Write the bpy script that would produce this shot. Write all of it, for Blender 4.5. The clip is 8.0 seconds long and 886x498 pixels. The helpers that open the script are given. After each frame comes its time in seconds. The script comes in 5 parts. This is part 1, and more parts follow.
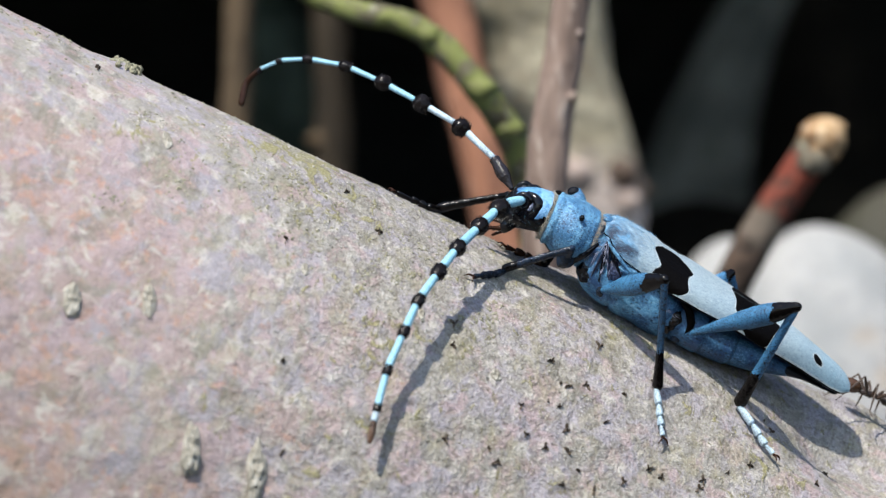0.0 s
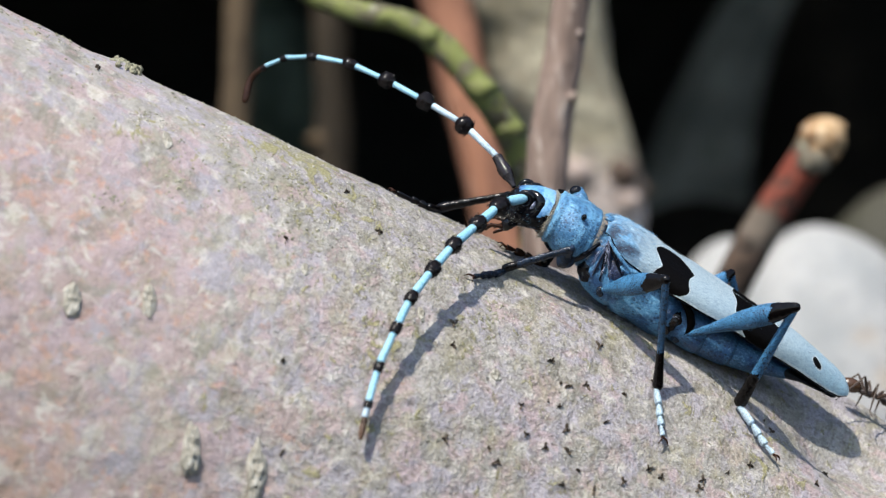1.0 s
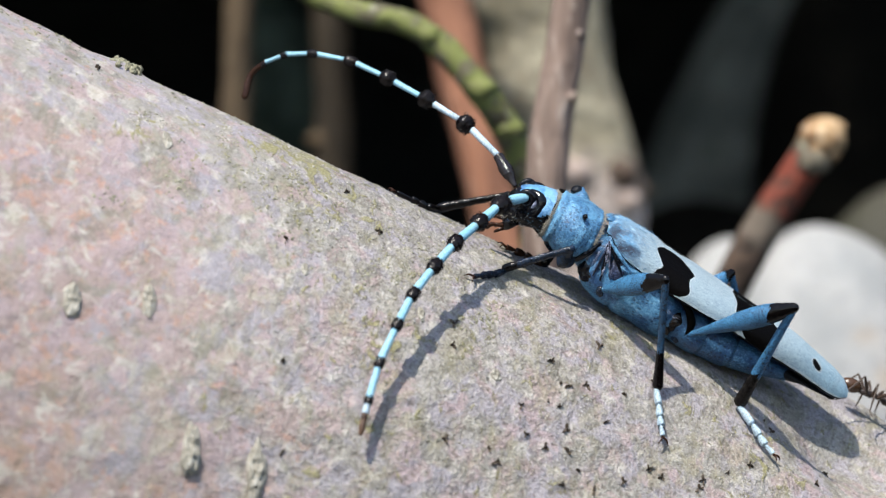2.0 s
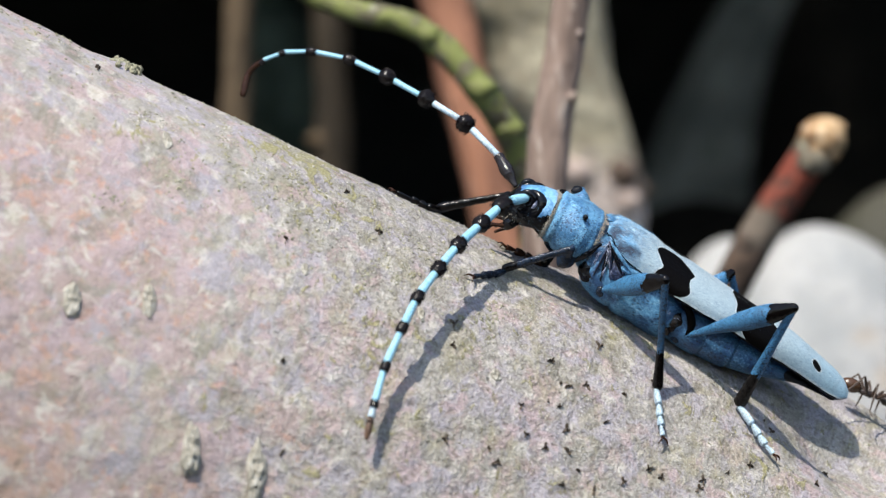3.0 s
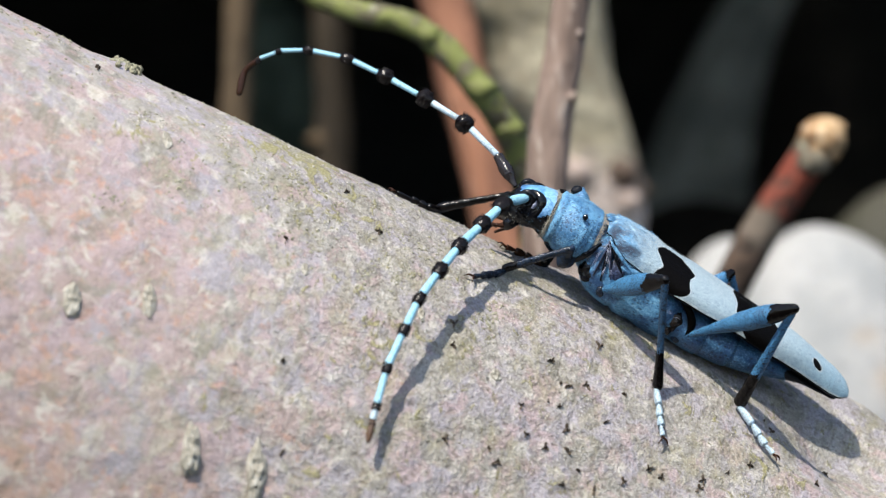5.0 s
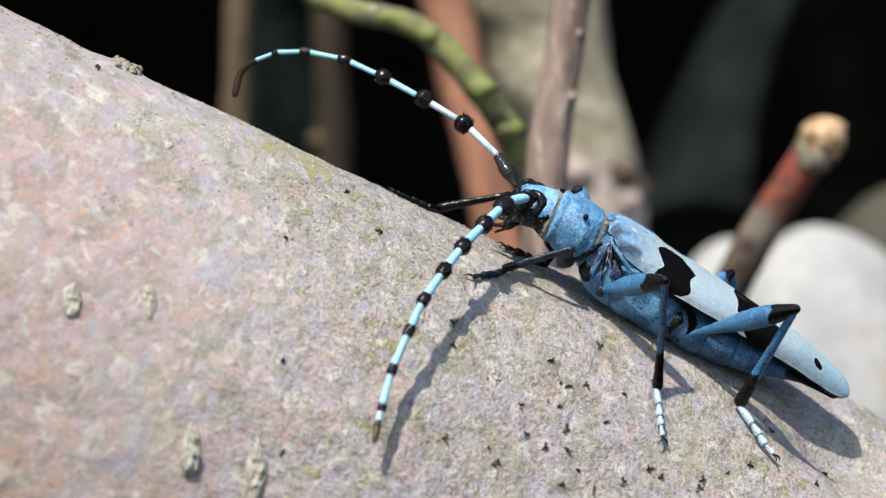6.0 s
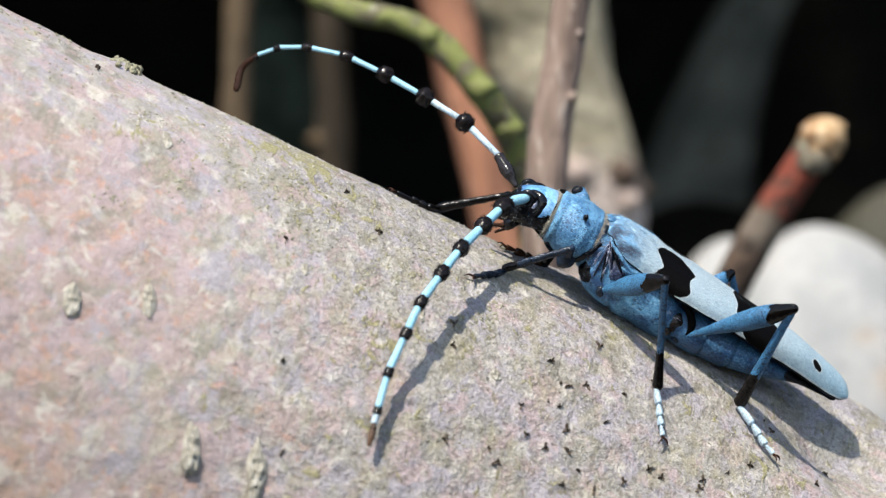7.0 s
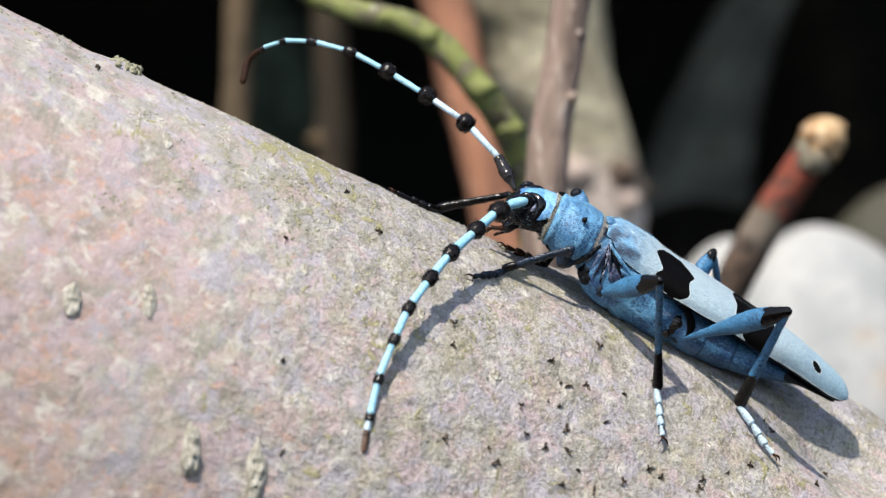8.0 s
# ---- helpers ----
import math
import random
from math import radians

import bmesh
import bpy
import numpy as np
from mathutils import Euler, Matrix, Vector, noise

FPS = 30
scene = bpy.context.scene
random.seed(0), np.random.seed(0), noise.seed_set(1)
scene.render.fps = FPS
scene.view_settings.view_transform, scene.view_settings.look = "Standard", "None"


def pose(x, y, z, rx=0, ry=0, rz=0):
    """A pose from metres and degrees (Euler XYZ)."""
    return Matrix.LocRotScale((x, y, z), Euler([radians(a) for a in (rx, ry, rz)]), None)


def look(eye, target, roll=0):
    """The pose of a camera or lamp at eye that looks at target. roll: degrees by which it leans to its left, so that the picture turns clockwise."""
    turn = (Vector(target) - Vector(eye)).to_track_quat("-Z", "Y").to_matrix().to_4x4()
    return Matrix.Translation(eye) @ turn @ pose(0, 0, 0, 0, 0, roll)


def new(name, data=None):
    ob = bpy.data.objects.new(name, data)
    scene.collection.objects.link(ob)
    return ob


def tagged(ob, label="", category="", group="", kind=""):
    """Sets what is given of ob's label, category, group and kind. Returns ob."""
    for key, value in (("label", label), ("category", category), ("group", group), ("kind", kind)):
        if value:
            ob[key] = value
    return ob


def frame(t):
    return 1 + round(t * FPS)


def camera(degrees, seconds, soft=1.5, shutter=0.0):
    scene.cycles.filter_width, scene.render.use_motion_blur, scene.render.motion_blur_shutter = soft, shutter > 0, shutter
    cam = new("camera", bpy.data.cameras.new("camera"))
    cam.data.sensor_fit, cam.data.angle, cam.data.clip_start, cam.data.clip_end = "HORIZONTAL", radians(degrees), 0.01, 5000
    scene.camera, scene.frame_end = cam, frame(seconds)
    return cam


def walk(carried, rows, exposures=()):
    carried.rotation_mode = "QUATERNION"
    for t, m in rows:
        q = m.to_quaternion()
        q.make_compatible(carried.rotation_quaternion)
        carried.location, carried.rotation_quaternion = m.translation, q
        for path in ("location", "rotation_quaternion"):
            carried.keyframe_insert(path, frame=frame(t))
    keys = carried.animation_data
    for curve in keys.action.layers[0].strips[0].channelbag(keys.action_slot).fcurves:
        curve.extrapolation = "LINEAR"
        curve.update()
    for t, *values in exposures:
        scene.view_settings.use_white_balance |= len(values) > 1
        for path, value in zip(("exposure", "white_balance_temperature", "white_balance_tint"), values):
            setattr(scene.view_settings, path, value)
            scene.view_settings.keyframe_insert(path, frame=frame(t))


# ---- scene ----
cam = camera(18, 8.0, soft=1.3)
cam.data.dof.use_dof = True
cam.data.dof.focus_distance = 0.198
cam.data.dof.aperture_fstop = 36.0
EYE = look((0, -0.205, 0), (0, 0, 0))
walk(cam, [(0.0, EYE), (8.0, EYE)], exposures=[(0.0, 0.71, 6500, 8), (1.5, 0.74, 6530, 8), (3.5, 0.79, 6600, 8), (4.5, 0.81, 6640, 8), (6.5, 0.86, 6730, 8), (8.0, 0.89, 6760, 8)])

# ---- light: high sun over the camera's shoulder, open sky ----
TO_SUN = Vector((-0.23, -0.48, 0.85)).normalized()
world = bpy.data.worlds.new("sky")
scene.world = world
world.use_nodes = True
wn = world.node_tree
sky = wn.nodes.new("ShaderNodeTexSky")
sky.sky_type = "NISHITA"
sky.sun_disc = False
sky.sun_elevation = math.asin(TO_SUN.z)
sky.sun_rotation = math.atan2(TO_SUN.x, TO_SUN.y)
wn.links.new(sky.outputs[0], wn.nodes["Background"].inputs[0])
wn.nodes["Background"].inputs[1].default_value = 0.15
sun = new("sun", bpy.data.lights.new("sun", "SUN"))
sun.data.energy = 4.15
sun.data.angle = radians(0.9)
sun.data.color = (1.0, 0.952, 0.872)
sun.matrix_world = look(TO_SUN * 2.0, (0, 0, 0))

MM = 0.001


# ---- materials ----
class Nodes:
    """A short way to write node materials; sizes in millimetres."""

    def __init__(self, name, rough=0.6, spec=0.4):
        self.mat = bpy.data.materials.new(name)
        self.mat.use_nodes = True
        self.t = self.mat.node_tree
        self.b = self.t.nodes["Principled BSDF"]
        self.b.inputs["Roughness"].default_value = rough
        self.b.inputs["Specular IOR Level"].default_value = spec
        self.co = self.t.nodes.new("ShaderNodeTexCoord").outputs["Object"]

    def link(self, a, b):
        self.t.links.new(a, b)

    def stretch(self, x, y, z, source=None, turn=(0, 0, 0)):
        n = self.t.nodes.new("ShaderNodeMapping")
        n.inputs["Scale"].default_value = (x, y, z)
        n.inputs["Rotation"].default_value = turn
        self.link(source or self.co, n.inputs["Vector"])
        return n.outputs[0]

    def noise(self, size, detail=4, rough=0.6, co=None, warp=0.0):
        n = self.t.nodes.new("ShaderNodeTexNoise")
        n.inputs["Scale"].default_value = 1.0 / (size * MM)
        n.inputs["Detail"].default_value = detail
        n.inputs["Roughness"].default_value = rough
        n.inputs["Distortion"].default_value = warp
        self.link(co or self.co, n.inputs["Vector"])
        return n.outputs["Fac"]

    def cells(self, size, feature="F1", co=None, rand=1.0):
        n = self.t.nodes.new("ShaderNodeTexVoronoi")
        n.feature = feature
        n.inputs["Scale"].default_value = 1.0 / (size * MM)
        n.inputs["Randomness"].default_value = rand
        self.link(co or self.co, n.inputs["Vector"])
        return n.outputs["Distance"]

    def ramp(self, fac, lo, hi, a=0.0, b=1.0):
        n = self.t.nodes.new("ShaderNodeMapRange")
        n.interpolation_type = "SMOOTHSTEP"
        for k, v in (("From Min", lo), ("From Max", hi), ("To Min", a), ("To Max", b)):
            n.inputs[k].default_value = v
        self.link(fac, n.inputs["Value"])
        return n.outputs["Result"]

    def math(self, op, a, b):
        n = self.t.nodes.new("ShaderNodeMath")
        n.operation = op
        for i, v in enumerate((a, b)):
            if isinstance(v, (int, float)):
                n.inputs[i].default_value = v
            else:
                self.link(v, n.inputs[i])
        return n.outputs[0]

    def mix(self, fac, a, b):
        n = self.t.nodes.new("ShaderNodeMix")
        n.data_type = "RGBA"
        for i, v in ((0, fac), (6, a), (7, b)):
            if isinstance(v, tuple):
                n.inputs[i].default_value = (*v, 1.0)
            elif isinstance(v, (int, float)):
                n.inputs[i].default_value = v
            else:
                self.link(v, n.inputs[i])
        return n.outputs[2]

    def axis(self, name):
        n = self.t.nodes.new("ShaderNodeSeparateXYZ")
        self.link(self.co, n.inputs[0])
        return n.outputs[name]

    def done(self, colour, height=None, depth=0.05, rough=None, strength=1.0, sheen=0.0, sheen_tint=(1, 1, 1)):
        if isinstance(colour, tuple):
            self.b.inputs["Base Color"].default_value = (*colour, 1.0)
        else:
            self.link(colour, self.b.inputs["Base Color"])
        if height is not None:
            n = self.t.nodes.new("ShaderNodeBump")
            n.inputs["Distance"].default_value = depth * MM
            n.inputs["Strength"].default_value = strength
            self.link(height, n.inputs["Height"])
            self.link(n.outputs[0], self.b.inputs["Normal"])
        if rough is not None:
            self.link(rough, self.b.inputs["Roughness"])
        if sheen:
            self.b.inputs["Sheen Weight"].default_value = sheen
            self.b.inputs["Sheen Roughness"].default_value = 0.4
            self.b.inputs["Sheen Tint"].default_value = (*sheen_tint, 1.0)
        return self.mat


def bark_material():
    """Smooth bark mottled grey, lilac, rose and salmon, with olive lichen towards the crest; grainier down the log."""
    m = Nodes("smooth_grey_pink_bark", 0.72, 0.3)
    along = m.math("MULTIPLY", m.axis("X"), 1000.0)
    left = m.ramp(along, -34.0, 4.0, 1.0, 0.0)
    big = m.noise(11.0, 4, 0.6, warp=0.5)
    up = m.math("MULTIPLY", m.axis("Y"), 1000.0)
    crest = m.ramp(m.math("ADD", up, m.math("MULTIPLY", big, 16.0)), 31.0, 42.0)
    pink = m.math("SUBTRACT", m.math("ADD", m.math("MULTIPLY", big, 0.75), m.math("MULTIPLY", left, 0.31)), m.math("MULTIPLY", crest, 0.32))
    pink = m.math("ADD", pink, m.math("MULTIPLY", m.math("MULTIPLY", left, m.ramp(up, 4.0, 20.0, 1.0, 0.0)), 0.22))
    tone = m.noise(2.0, 4, 0.6, warp=0.4)
    rosy = m.noise(2.2, 4, 0.62, m.stretch(1.0, 1.0, 1.0, None, (0.4, 1.1, 0.3)), 0.4)
    lilac = m.noise(2.8, 4, 0.62, m.stretch(1.0, 1.0, 1.0, None, (1.4, 0.1, 0.8)), 0.4)
    hollow = m.noise(1.15, 4, 0.6, m.stretch(1.15, 0.8, 0.8, None, (0.7, 0.3, 1.2)), 0.5)
    cream = m.noise(1.5, 4, 0.62, m.stretch(1.0, 1.0, 1.0, None, (0.9, 0.7, 2.0)), 0.6)
    lich = m.noise(1.25, 5, 0.70, m.stretch(1.0, 0.8, 0.8, None, (0.2, 0.5, 0.9)), 0.6)
    lich_at = m.math("ADD", m.math("SUBTRACT", m.noise(12.0, 3, 0.5), m.math("MULTIPLY", left, 0.17)), m.math("MULTIPLY", crest, 0.12))
    mid = m.noise(0.75, 4, 0.65, warp=0.4)
    fine = m.noise(0.32, 3, 0.6)
    grain = m.noise(0.14, 3, 0.65)
    tall = m.noise(7.0, 4, 0.6, m.stretch(1.6, 0.6, 0.6, None, (0, 0, 0.4)))
    streak = m.noise(4.2, 4, 0.65, m.stretch(1.9, 0.5, 0.5, None, (0, 0, 0.25)), 0.4)
    quiet = m.ramp(left, 0.05, 0.62, 0.88, 0.34)
    c = m.mix(m.ramp(tone, 0.34, 0.64), (0.218, 0.200, 0.176), (0.300, 0.280, 0.256))
    c = m.mix(m.ramp(tall, 0.48, 0.62, 0.0, 0.55), c, (0.186, 0.176, 0.158))
    c = m.mix(m.ramp(streak, 0.50, 0.62, 0.0, 0.66), c, (0.158, 0.146, 0.114))
    c = m.mix(m.ramp(pink, 0.45, 0.72, 0.0, 0.70), c, (0.222, 0.163, 0.128))
    c = m.mix(m.ramp(lilac, 0.43, 0.58, 0.0, 0.82), c, (0.270, 0.247, 0.278))
    c = m.mix(m.ramp(m.math("ADD", rosy, m.math("MULTIPLY", pink, 0.35)), 0.60, 0.73, 0.0, 0.58), c, (0.335, 0.236, 0.234))
    c = m.mix(m.ramp(m.math("ADD", m.noise(1.3, 4, 0.65), m.math("MULTIPLY", pink, 0.42)), 0.79, 0.90, 0.0, 0.52), c, (0.38, 0.205, 0.138))
    c = m.mix(m.ramp(cream, 0.52, 0.68, 0.0, 0.80), c, (0.415, 0.390, 0.345))
    wash = m.noise(2.6, 5, 0.68, m.stretch(1.3, 0.8, 0.8, None, (1.1, 0.2, 0.5)), 0.5)
    c = m.mix(m.math("MULTIPLY", m.ramp(left, 0.0, 0.8, 0.58, 0.30), m.ramp(wash, 0.51, 0.62)), c, (0.236, 0.214, 0.138))
    # brown tint low on the left, darkened for the log turning from the light
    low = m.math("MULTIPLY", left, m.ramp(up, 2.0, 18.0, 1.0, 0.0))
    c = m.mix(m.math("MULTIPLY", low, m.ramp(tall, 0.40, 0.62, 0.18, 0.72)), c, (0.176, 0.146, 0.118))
    crust = m.ramp(m.math("ADD", lich, m.math("MULTIPLY", lich_at, 0.42)), 0.80, 0.89, 0.0, 0.88)
    c = m.mix(crust, c, (0.225, 0.205, 0.092))
    # dark blotches paint the shade of small cavities; they have no relief
    c = m.mix(m.math("MULTIPLY", quiet, m.ramp(hollow, 0.32, 0.46, 0.60, 0.0)), c, (0.125, 0.116, 0.088))
    c = m.mix(m.math("MULTIPLY", quiet, m.ramp(mid, 0.34, 0.47, 0.60, 0.0)), c, (0.110, 0.095, 0.076))
    c = m.mix(m.ramp(mid, 0.58, 0.70, 0.0, 0.25), c, (0.44, 0.42, 0.39))
    c = m.mix(m.math("MULTIPLY", quiet, m.ramp(fine, 0.33, 0.46, 0.58, 0.0)), c, (0.080, 0.068, 0.055))
    c = m.mix(m.math("MULTIPLY", quiet, m.ramp(fine, 0.58, 0.70, 0.0, 0.42)), c, (0.46, 0.44, 0.41))
    c = m.mix(m.math("MULTIPLY", quiet, m.ramp(grain, 0.35, 0.47, 0.52, 0.0)), c, (0.080, 0.068, 0.056))
    c = m.mix(m.math("MULTIPLY", quiet, m.ramp(grain, 0.58, 0.70, 0.0, 0.50)), c, (0.60, 0.58, 0.55))
    h = m.math("ADD", m.math("ADD", fine, m.math("MULTIPLY", mid, 0.8)), m.math("MULTIPLY", grain, 0.35))
    h = m.math("MULTIPLY", quiet, m.math("ADD", h, m.math("MULTIPLY", crust, 0.4)))
    h = m.math("ADD", h, m.math("MULTIPLY", quiet, m.math("MULTIPLY", cream, 0.35)))
    return m.done(c, h, 0.20)


def twig_material(name, base, light, dark, moss=None, grain=1.0, moss_at=0.42):
    m = Nodes(name, 0.75, 0.3)
    long = m.stretch(1.0, 1.0, 0.25)
    a = m.noise(1.6 * grain, 5, 0.6, long)
    b = m.noise(0.5 * grain, 4, 0.6, long)
    c = m.mix(m.ramp(a, 0.35, 0.65), dark, base)
    c = m.mix(m.ramp(b, 0.55, 0.72, 0.0, 0.8), c, light)
    if moss:
        c = m.mix(m.ramp(m.noise(1.3 * grain, 4, 0.7), moss_at, moss_at + 0.14), c, moss)
    return m.done(c, m.math("ADD", a, b), 0.3 * grain)


def fuzz_material(name, blue, dark, pale, speck=0.0, size=0.22, pale_at=0.62, deep=None, grain=0.10, more=0.0, gloss=0.45, contrast=0.5):
    """Short velvety hair over a dark shell, thin in places."""
    m = Nodes(name, gloss, 0.42)
    hair = m.noise(grain, 4, 0.75, m.stretch(0.85, 1.0, 1.0))
    wide = m.noise(1.5, 5, 0.65, warp=0.5)
    c = m.mix(m.ramp(wide, 0.36, 0.60), deep or tuple(0.6 * v for v in blue), blue)
    c = m.mix(m.ramp(hair, 0.36, 0.52, 0.9 * contrast, 0.0), c, tuple(0.25 * v for v in blue))
    c = m.mix(m.ramp(m.math("ADD", hair, m.math("MULTIPLY", wide, 0.3)), pale_at, pale_at + 0.18, 0.0, 1.1 * contrast), c, pale)
    if speck:
        dots = m.cells(size, co=m.stretch(0.6, 1.0, 1.0))
        c = m.mix(m.ramp(m.math("ADD", dots, m.math("MULTIPLY", wide, 0.25)), 0.30 + more, 0.44 + more, speck, 0.0), c, dark)
    return m.done(c, hair, 0.05, sheen=0.15, sheen_tint=pale)


def elytron_material():
    m = Nodes("pale_blue_elytron", 0.6, 0.25)
    x = m.axis("X")
    hair = m.noise(0.09, 4, 0.75, m.stretch(0.4, 1.0, 1.0))
    wide = m.noise(1.6, 6, 0.7, warp=0.4)
    specks = m.cells(0.30)
    base = m.math("ADD", m.math("MULTIPLY", x, 1000.0), m.math("MULTIPLY", wide, 4.0))
    c = m.mix(m.ramp(base, -0.4, 2.6), (0.28, 0.36, 0.41), (0.095, 0.25, 0.42))
    c = m.mix(m.ramp(base, -18.5, -10.0, 0.75, 0.0), c, (0.20, 0.355, 0.46))
    c = m.mix(m.ramp(wide, 0.36, 0.58, 0.45, 0.0), c, (0.19, 0.27, 0.33))
    fold = m.noise(0.75, 5, 0.72, m.stretch(0.7, 1.0, 1.0), 0.15)
    thin = m.math("MULTIPLY", m.ramp(base, -0.5, 2.6), m.ramp(fold, 0.42, 0.52, 1.0, 0.0))
    c = m.mix(m.math("MULTIPLY", thin, 0.7), c, (0.045, 0.055, 0.095))
    c = m.mix(m.math("MULTIPLY", m.ramp(base, -3.0, 0.5), m.ramp(fold, 0.58, 0.68)), c, (0.36, 0.50, 0.62))
    c = m.mix(m.ramp(hair, 0.36, 0.50, 0.6, 0.0), c, (0.11, 0.165, 0.21))
    c = m.mix(m.ramp(specks, 0.10, 0.20, 0.45, 0.0), c, (0.05, 0.08, 0.11))
    c = m.mix(m.ramp(hair, 0.56, 0.70, 0.0, 0.6), c, (0.46, 0.55, 0.60))
    side = m.math("ABSOLUTE", m.axis("Y"), 0.0)
    for (px, py, pz), (rx, ry, rz), much in (((-0.65, 2.65, 1.50), (1.25, 0.8, 0.55), 0.85), ((0.85, 2.0, 2.1), (0.55, 1.0, 0.9), 0.8), ((0.2, 2.75, 1.15), (0.9, 0.6, 0.40), 0.85)):
        d = None
        for v, at, r in ((x, px, rx), (side, py, ry), (m.axis("Z"), pz, rz)):
            q = m.math("POWER", m.math("ABSOLUTE", m.math("DIVIDE", m.math("SUBTRACT", v, at * MM), r * MM), 0.0), 2.0)
            d = q if d is None else m.math("ADD", d, q)
        c = m.mix(m.ramp(m.math("ADD", d, m.math("MULTIPLY", fold, 1.2)), 0.75, 1.45, much, 0.0), c, (0.016, 0.018, 0.036))
    h = m.math("ADD", hair, m.math("MULTIPLY", m.math("MULTIPLY", m.ramp(base, -2.6, 0.5), fold), 2.2))
    return m.done(c, h, 0.08, sheen=0.15)


def black_material(name="velvet_black", colour=(0.0016, 0.0012, 0.0010), rough=0.5, spec=0.055, pale=2.5, relief=0.03, size=0.10):
    m = Nodes(name, rough, spec)
    n = m.noise(size, 4, 0.7)
    c = m.mix(m.ramp(n, 0.58, 0.74), colour, tuple(pale * v for v in colour))
    return m.done(c, m.noise(size * 2.5, 1.0, 0.5), relief)


def stone_material(name, base, light, stain, size=10.0, spec=0.3):
    m = Nodes(name, 0.8, spec)
    a = m.noise(size, 6, 0.6)
    b = m.noise(size * 0.12, 5, 0.65)
    c = m.mix(m.ramp(a, 0.38, 0.62), base, light)
    c = m.mix(m.ramp(m.noise(size * 1.4, 3, 0.5), 0.54, 0.66, 0.0, 0.7), c, stain)
    c = m.mix(m.ramp(b, 0.34, 0.5, 0.35, 0.0), c, tuple(0.6 * v for v in base))
    return m.done(c, m.math("ADD", a, b), 0.6)


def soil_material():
    m = Nodes("shade_dark_soil", 0.9, 0.15)
    # near-black: the deep shade behind the stems is put into the soil colour
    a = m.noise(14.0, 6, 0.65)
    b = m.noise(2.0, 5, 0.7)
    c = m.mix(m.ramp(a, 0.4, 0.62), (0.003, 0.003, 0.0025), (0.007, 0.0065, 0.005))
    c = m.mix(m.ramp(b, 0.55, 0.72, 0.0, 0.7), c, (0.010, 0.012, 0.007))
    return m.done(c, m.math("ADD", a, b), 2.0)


BARK = bark_material()
SOIL = soil_material()
ELYTRON = elytron_material()
BLACK = black_material()
RIM = fuzz_material("whitish_spot_rim", (0.34, 0.41, 0.45), (0.3, 0.35, 0.4), (0.52, 0.58, 0.60), pale_at=0.55)
SHELL = black_material("dark_blue_shell", (0.0026, 0.0030, 0.0052), 0.14, 0.30, 4.0, relief=0.10, size=0.12)
BLUE = fuzz_material("blue_velvet", (0.092, 0.262, 0.44), (0.012, 0.03, 0.07), (0.34, 0.55, 0.68), 0.75, 0.17, 0.64, (0.034, 0.125, 0.26), 0.12, 0.06)
BLUE_HEAD = fuzz_material("cobalt_head_hair", (0.085, 0.27, 0.49), (0.006, 0.012, 0.03), (0.30, 0.53, 0.68), 0.6, 0.22, 0.64, (0.022, 0.085, 0.24), 0.14)
SKY_BLUE = fuzz_material("light_blue_cheek_hair", (0.15, 0.36, 0.62), (0.03, 0.07, 0.15), (0.40, 0.62, 0.78), 0.3, 0.22, 0.60, (0.09, 0.25, 0.50), 0.14)
BLUE_BELLY = fuzz_material("blue_belly_hair", (0.085, 0.26, 0.45), (0.004, 0.008, 0.018), (0.30, 0.50, 0.64), 0.7, 0.26, 0.65, (0.018, 0.065, 0.17), 0.14)
BLUE_ABDOMEN = fuzz_material("deep_blue_abdomen_hair", (0.030, 0.100, 0.20), (0.003, 0.005, 0.010), (0.22, 0.39, 0.54), 0.7, 0.26, 0.68, (0.012, 0.045, 0.12), 0.14)
BLUE_LEG = fuzz_material("speckled_blue_leg", (0.038, 0.160, 0.315), (0.002, 0.010, 0.030), (0.17, 0.40, 0.56), 1.0, 0.105, 0.72, (0.030, 0.125, 0.25), 0.10, 0.13)
LEG_DARK = fuzz_material("blue_black_leg", (0.005, 0.013, 0.030), (0.0012, 0.0016, 0.003), (0.05, 0.09, 0.16), 0.9, 0.22, 0.70, gloss=0.22)
WING = black_material("dark_wing", (0.005, 0.006, 0.009), 0.4, 0.25)
LEG_BLUE_DARK = fuzz_material("dark_blue_shin", (0.010, 0.042, 0.092), (0.0015, 0.002, 0.004), (0.09, 0.21, 0.32), 1.0, 0.19, 0.72, (0.014, 0.05, 0.10), 0.10, 0.10)
LEG_BLACK = black_material("black_leg_tip", (0.0022, 0.0015, 0.0014), 0.21, 0.24, 3.0, relief=0.026)
PALE = fuzz_material("pale_cyan_hair", (0.225, 0.455, 0.59), (0.1, 0.2, 0.3), (0.38, 0.61, 0.72), pale_at=0.56, deep=(0.18, 0.42, 0.56))
PALE_WHITE = fuzz_material("white_blue_hair", (0.35, 0.47, 0.56), (0.1, 0.15, 0.2), (0.56, 0.67, 0.75), pale_at=0.56)
GLOSS = black_material("glossy_black_eye", (0.0030, 0.0030, 0.0042), 0.14, 0.30, relief=0.05, size=0.14)
LILAC = fuzz_material("pale_lilac_hair", (0.20, 0.22, 0.34), (0.03, 0.03, 0.06), (0.45, 0.47, 0.58), pale_at=0.55)
TUFT = black_material("black_tuft", (0.0060, 0.0042, 0.0040), 0.22, 0.22, 6.0, 0.05)
SCAPE = black_material("dark_grained_horn", (0.015, 0.012, 0.013), 0.15, 0.35, 5.0, 0.09, 0.09)
BROWN = black_material("brown_horn", (0.024, 0.010, 0.005), 0.20, 0.18, 4.0, 0.04)
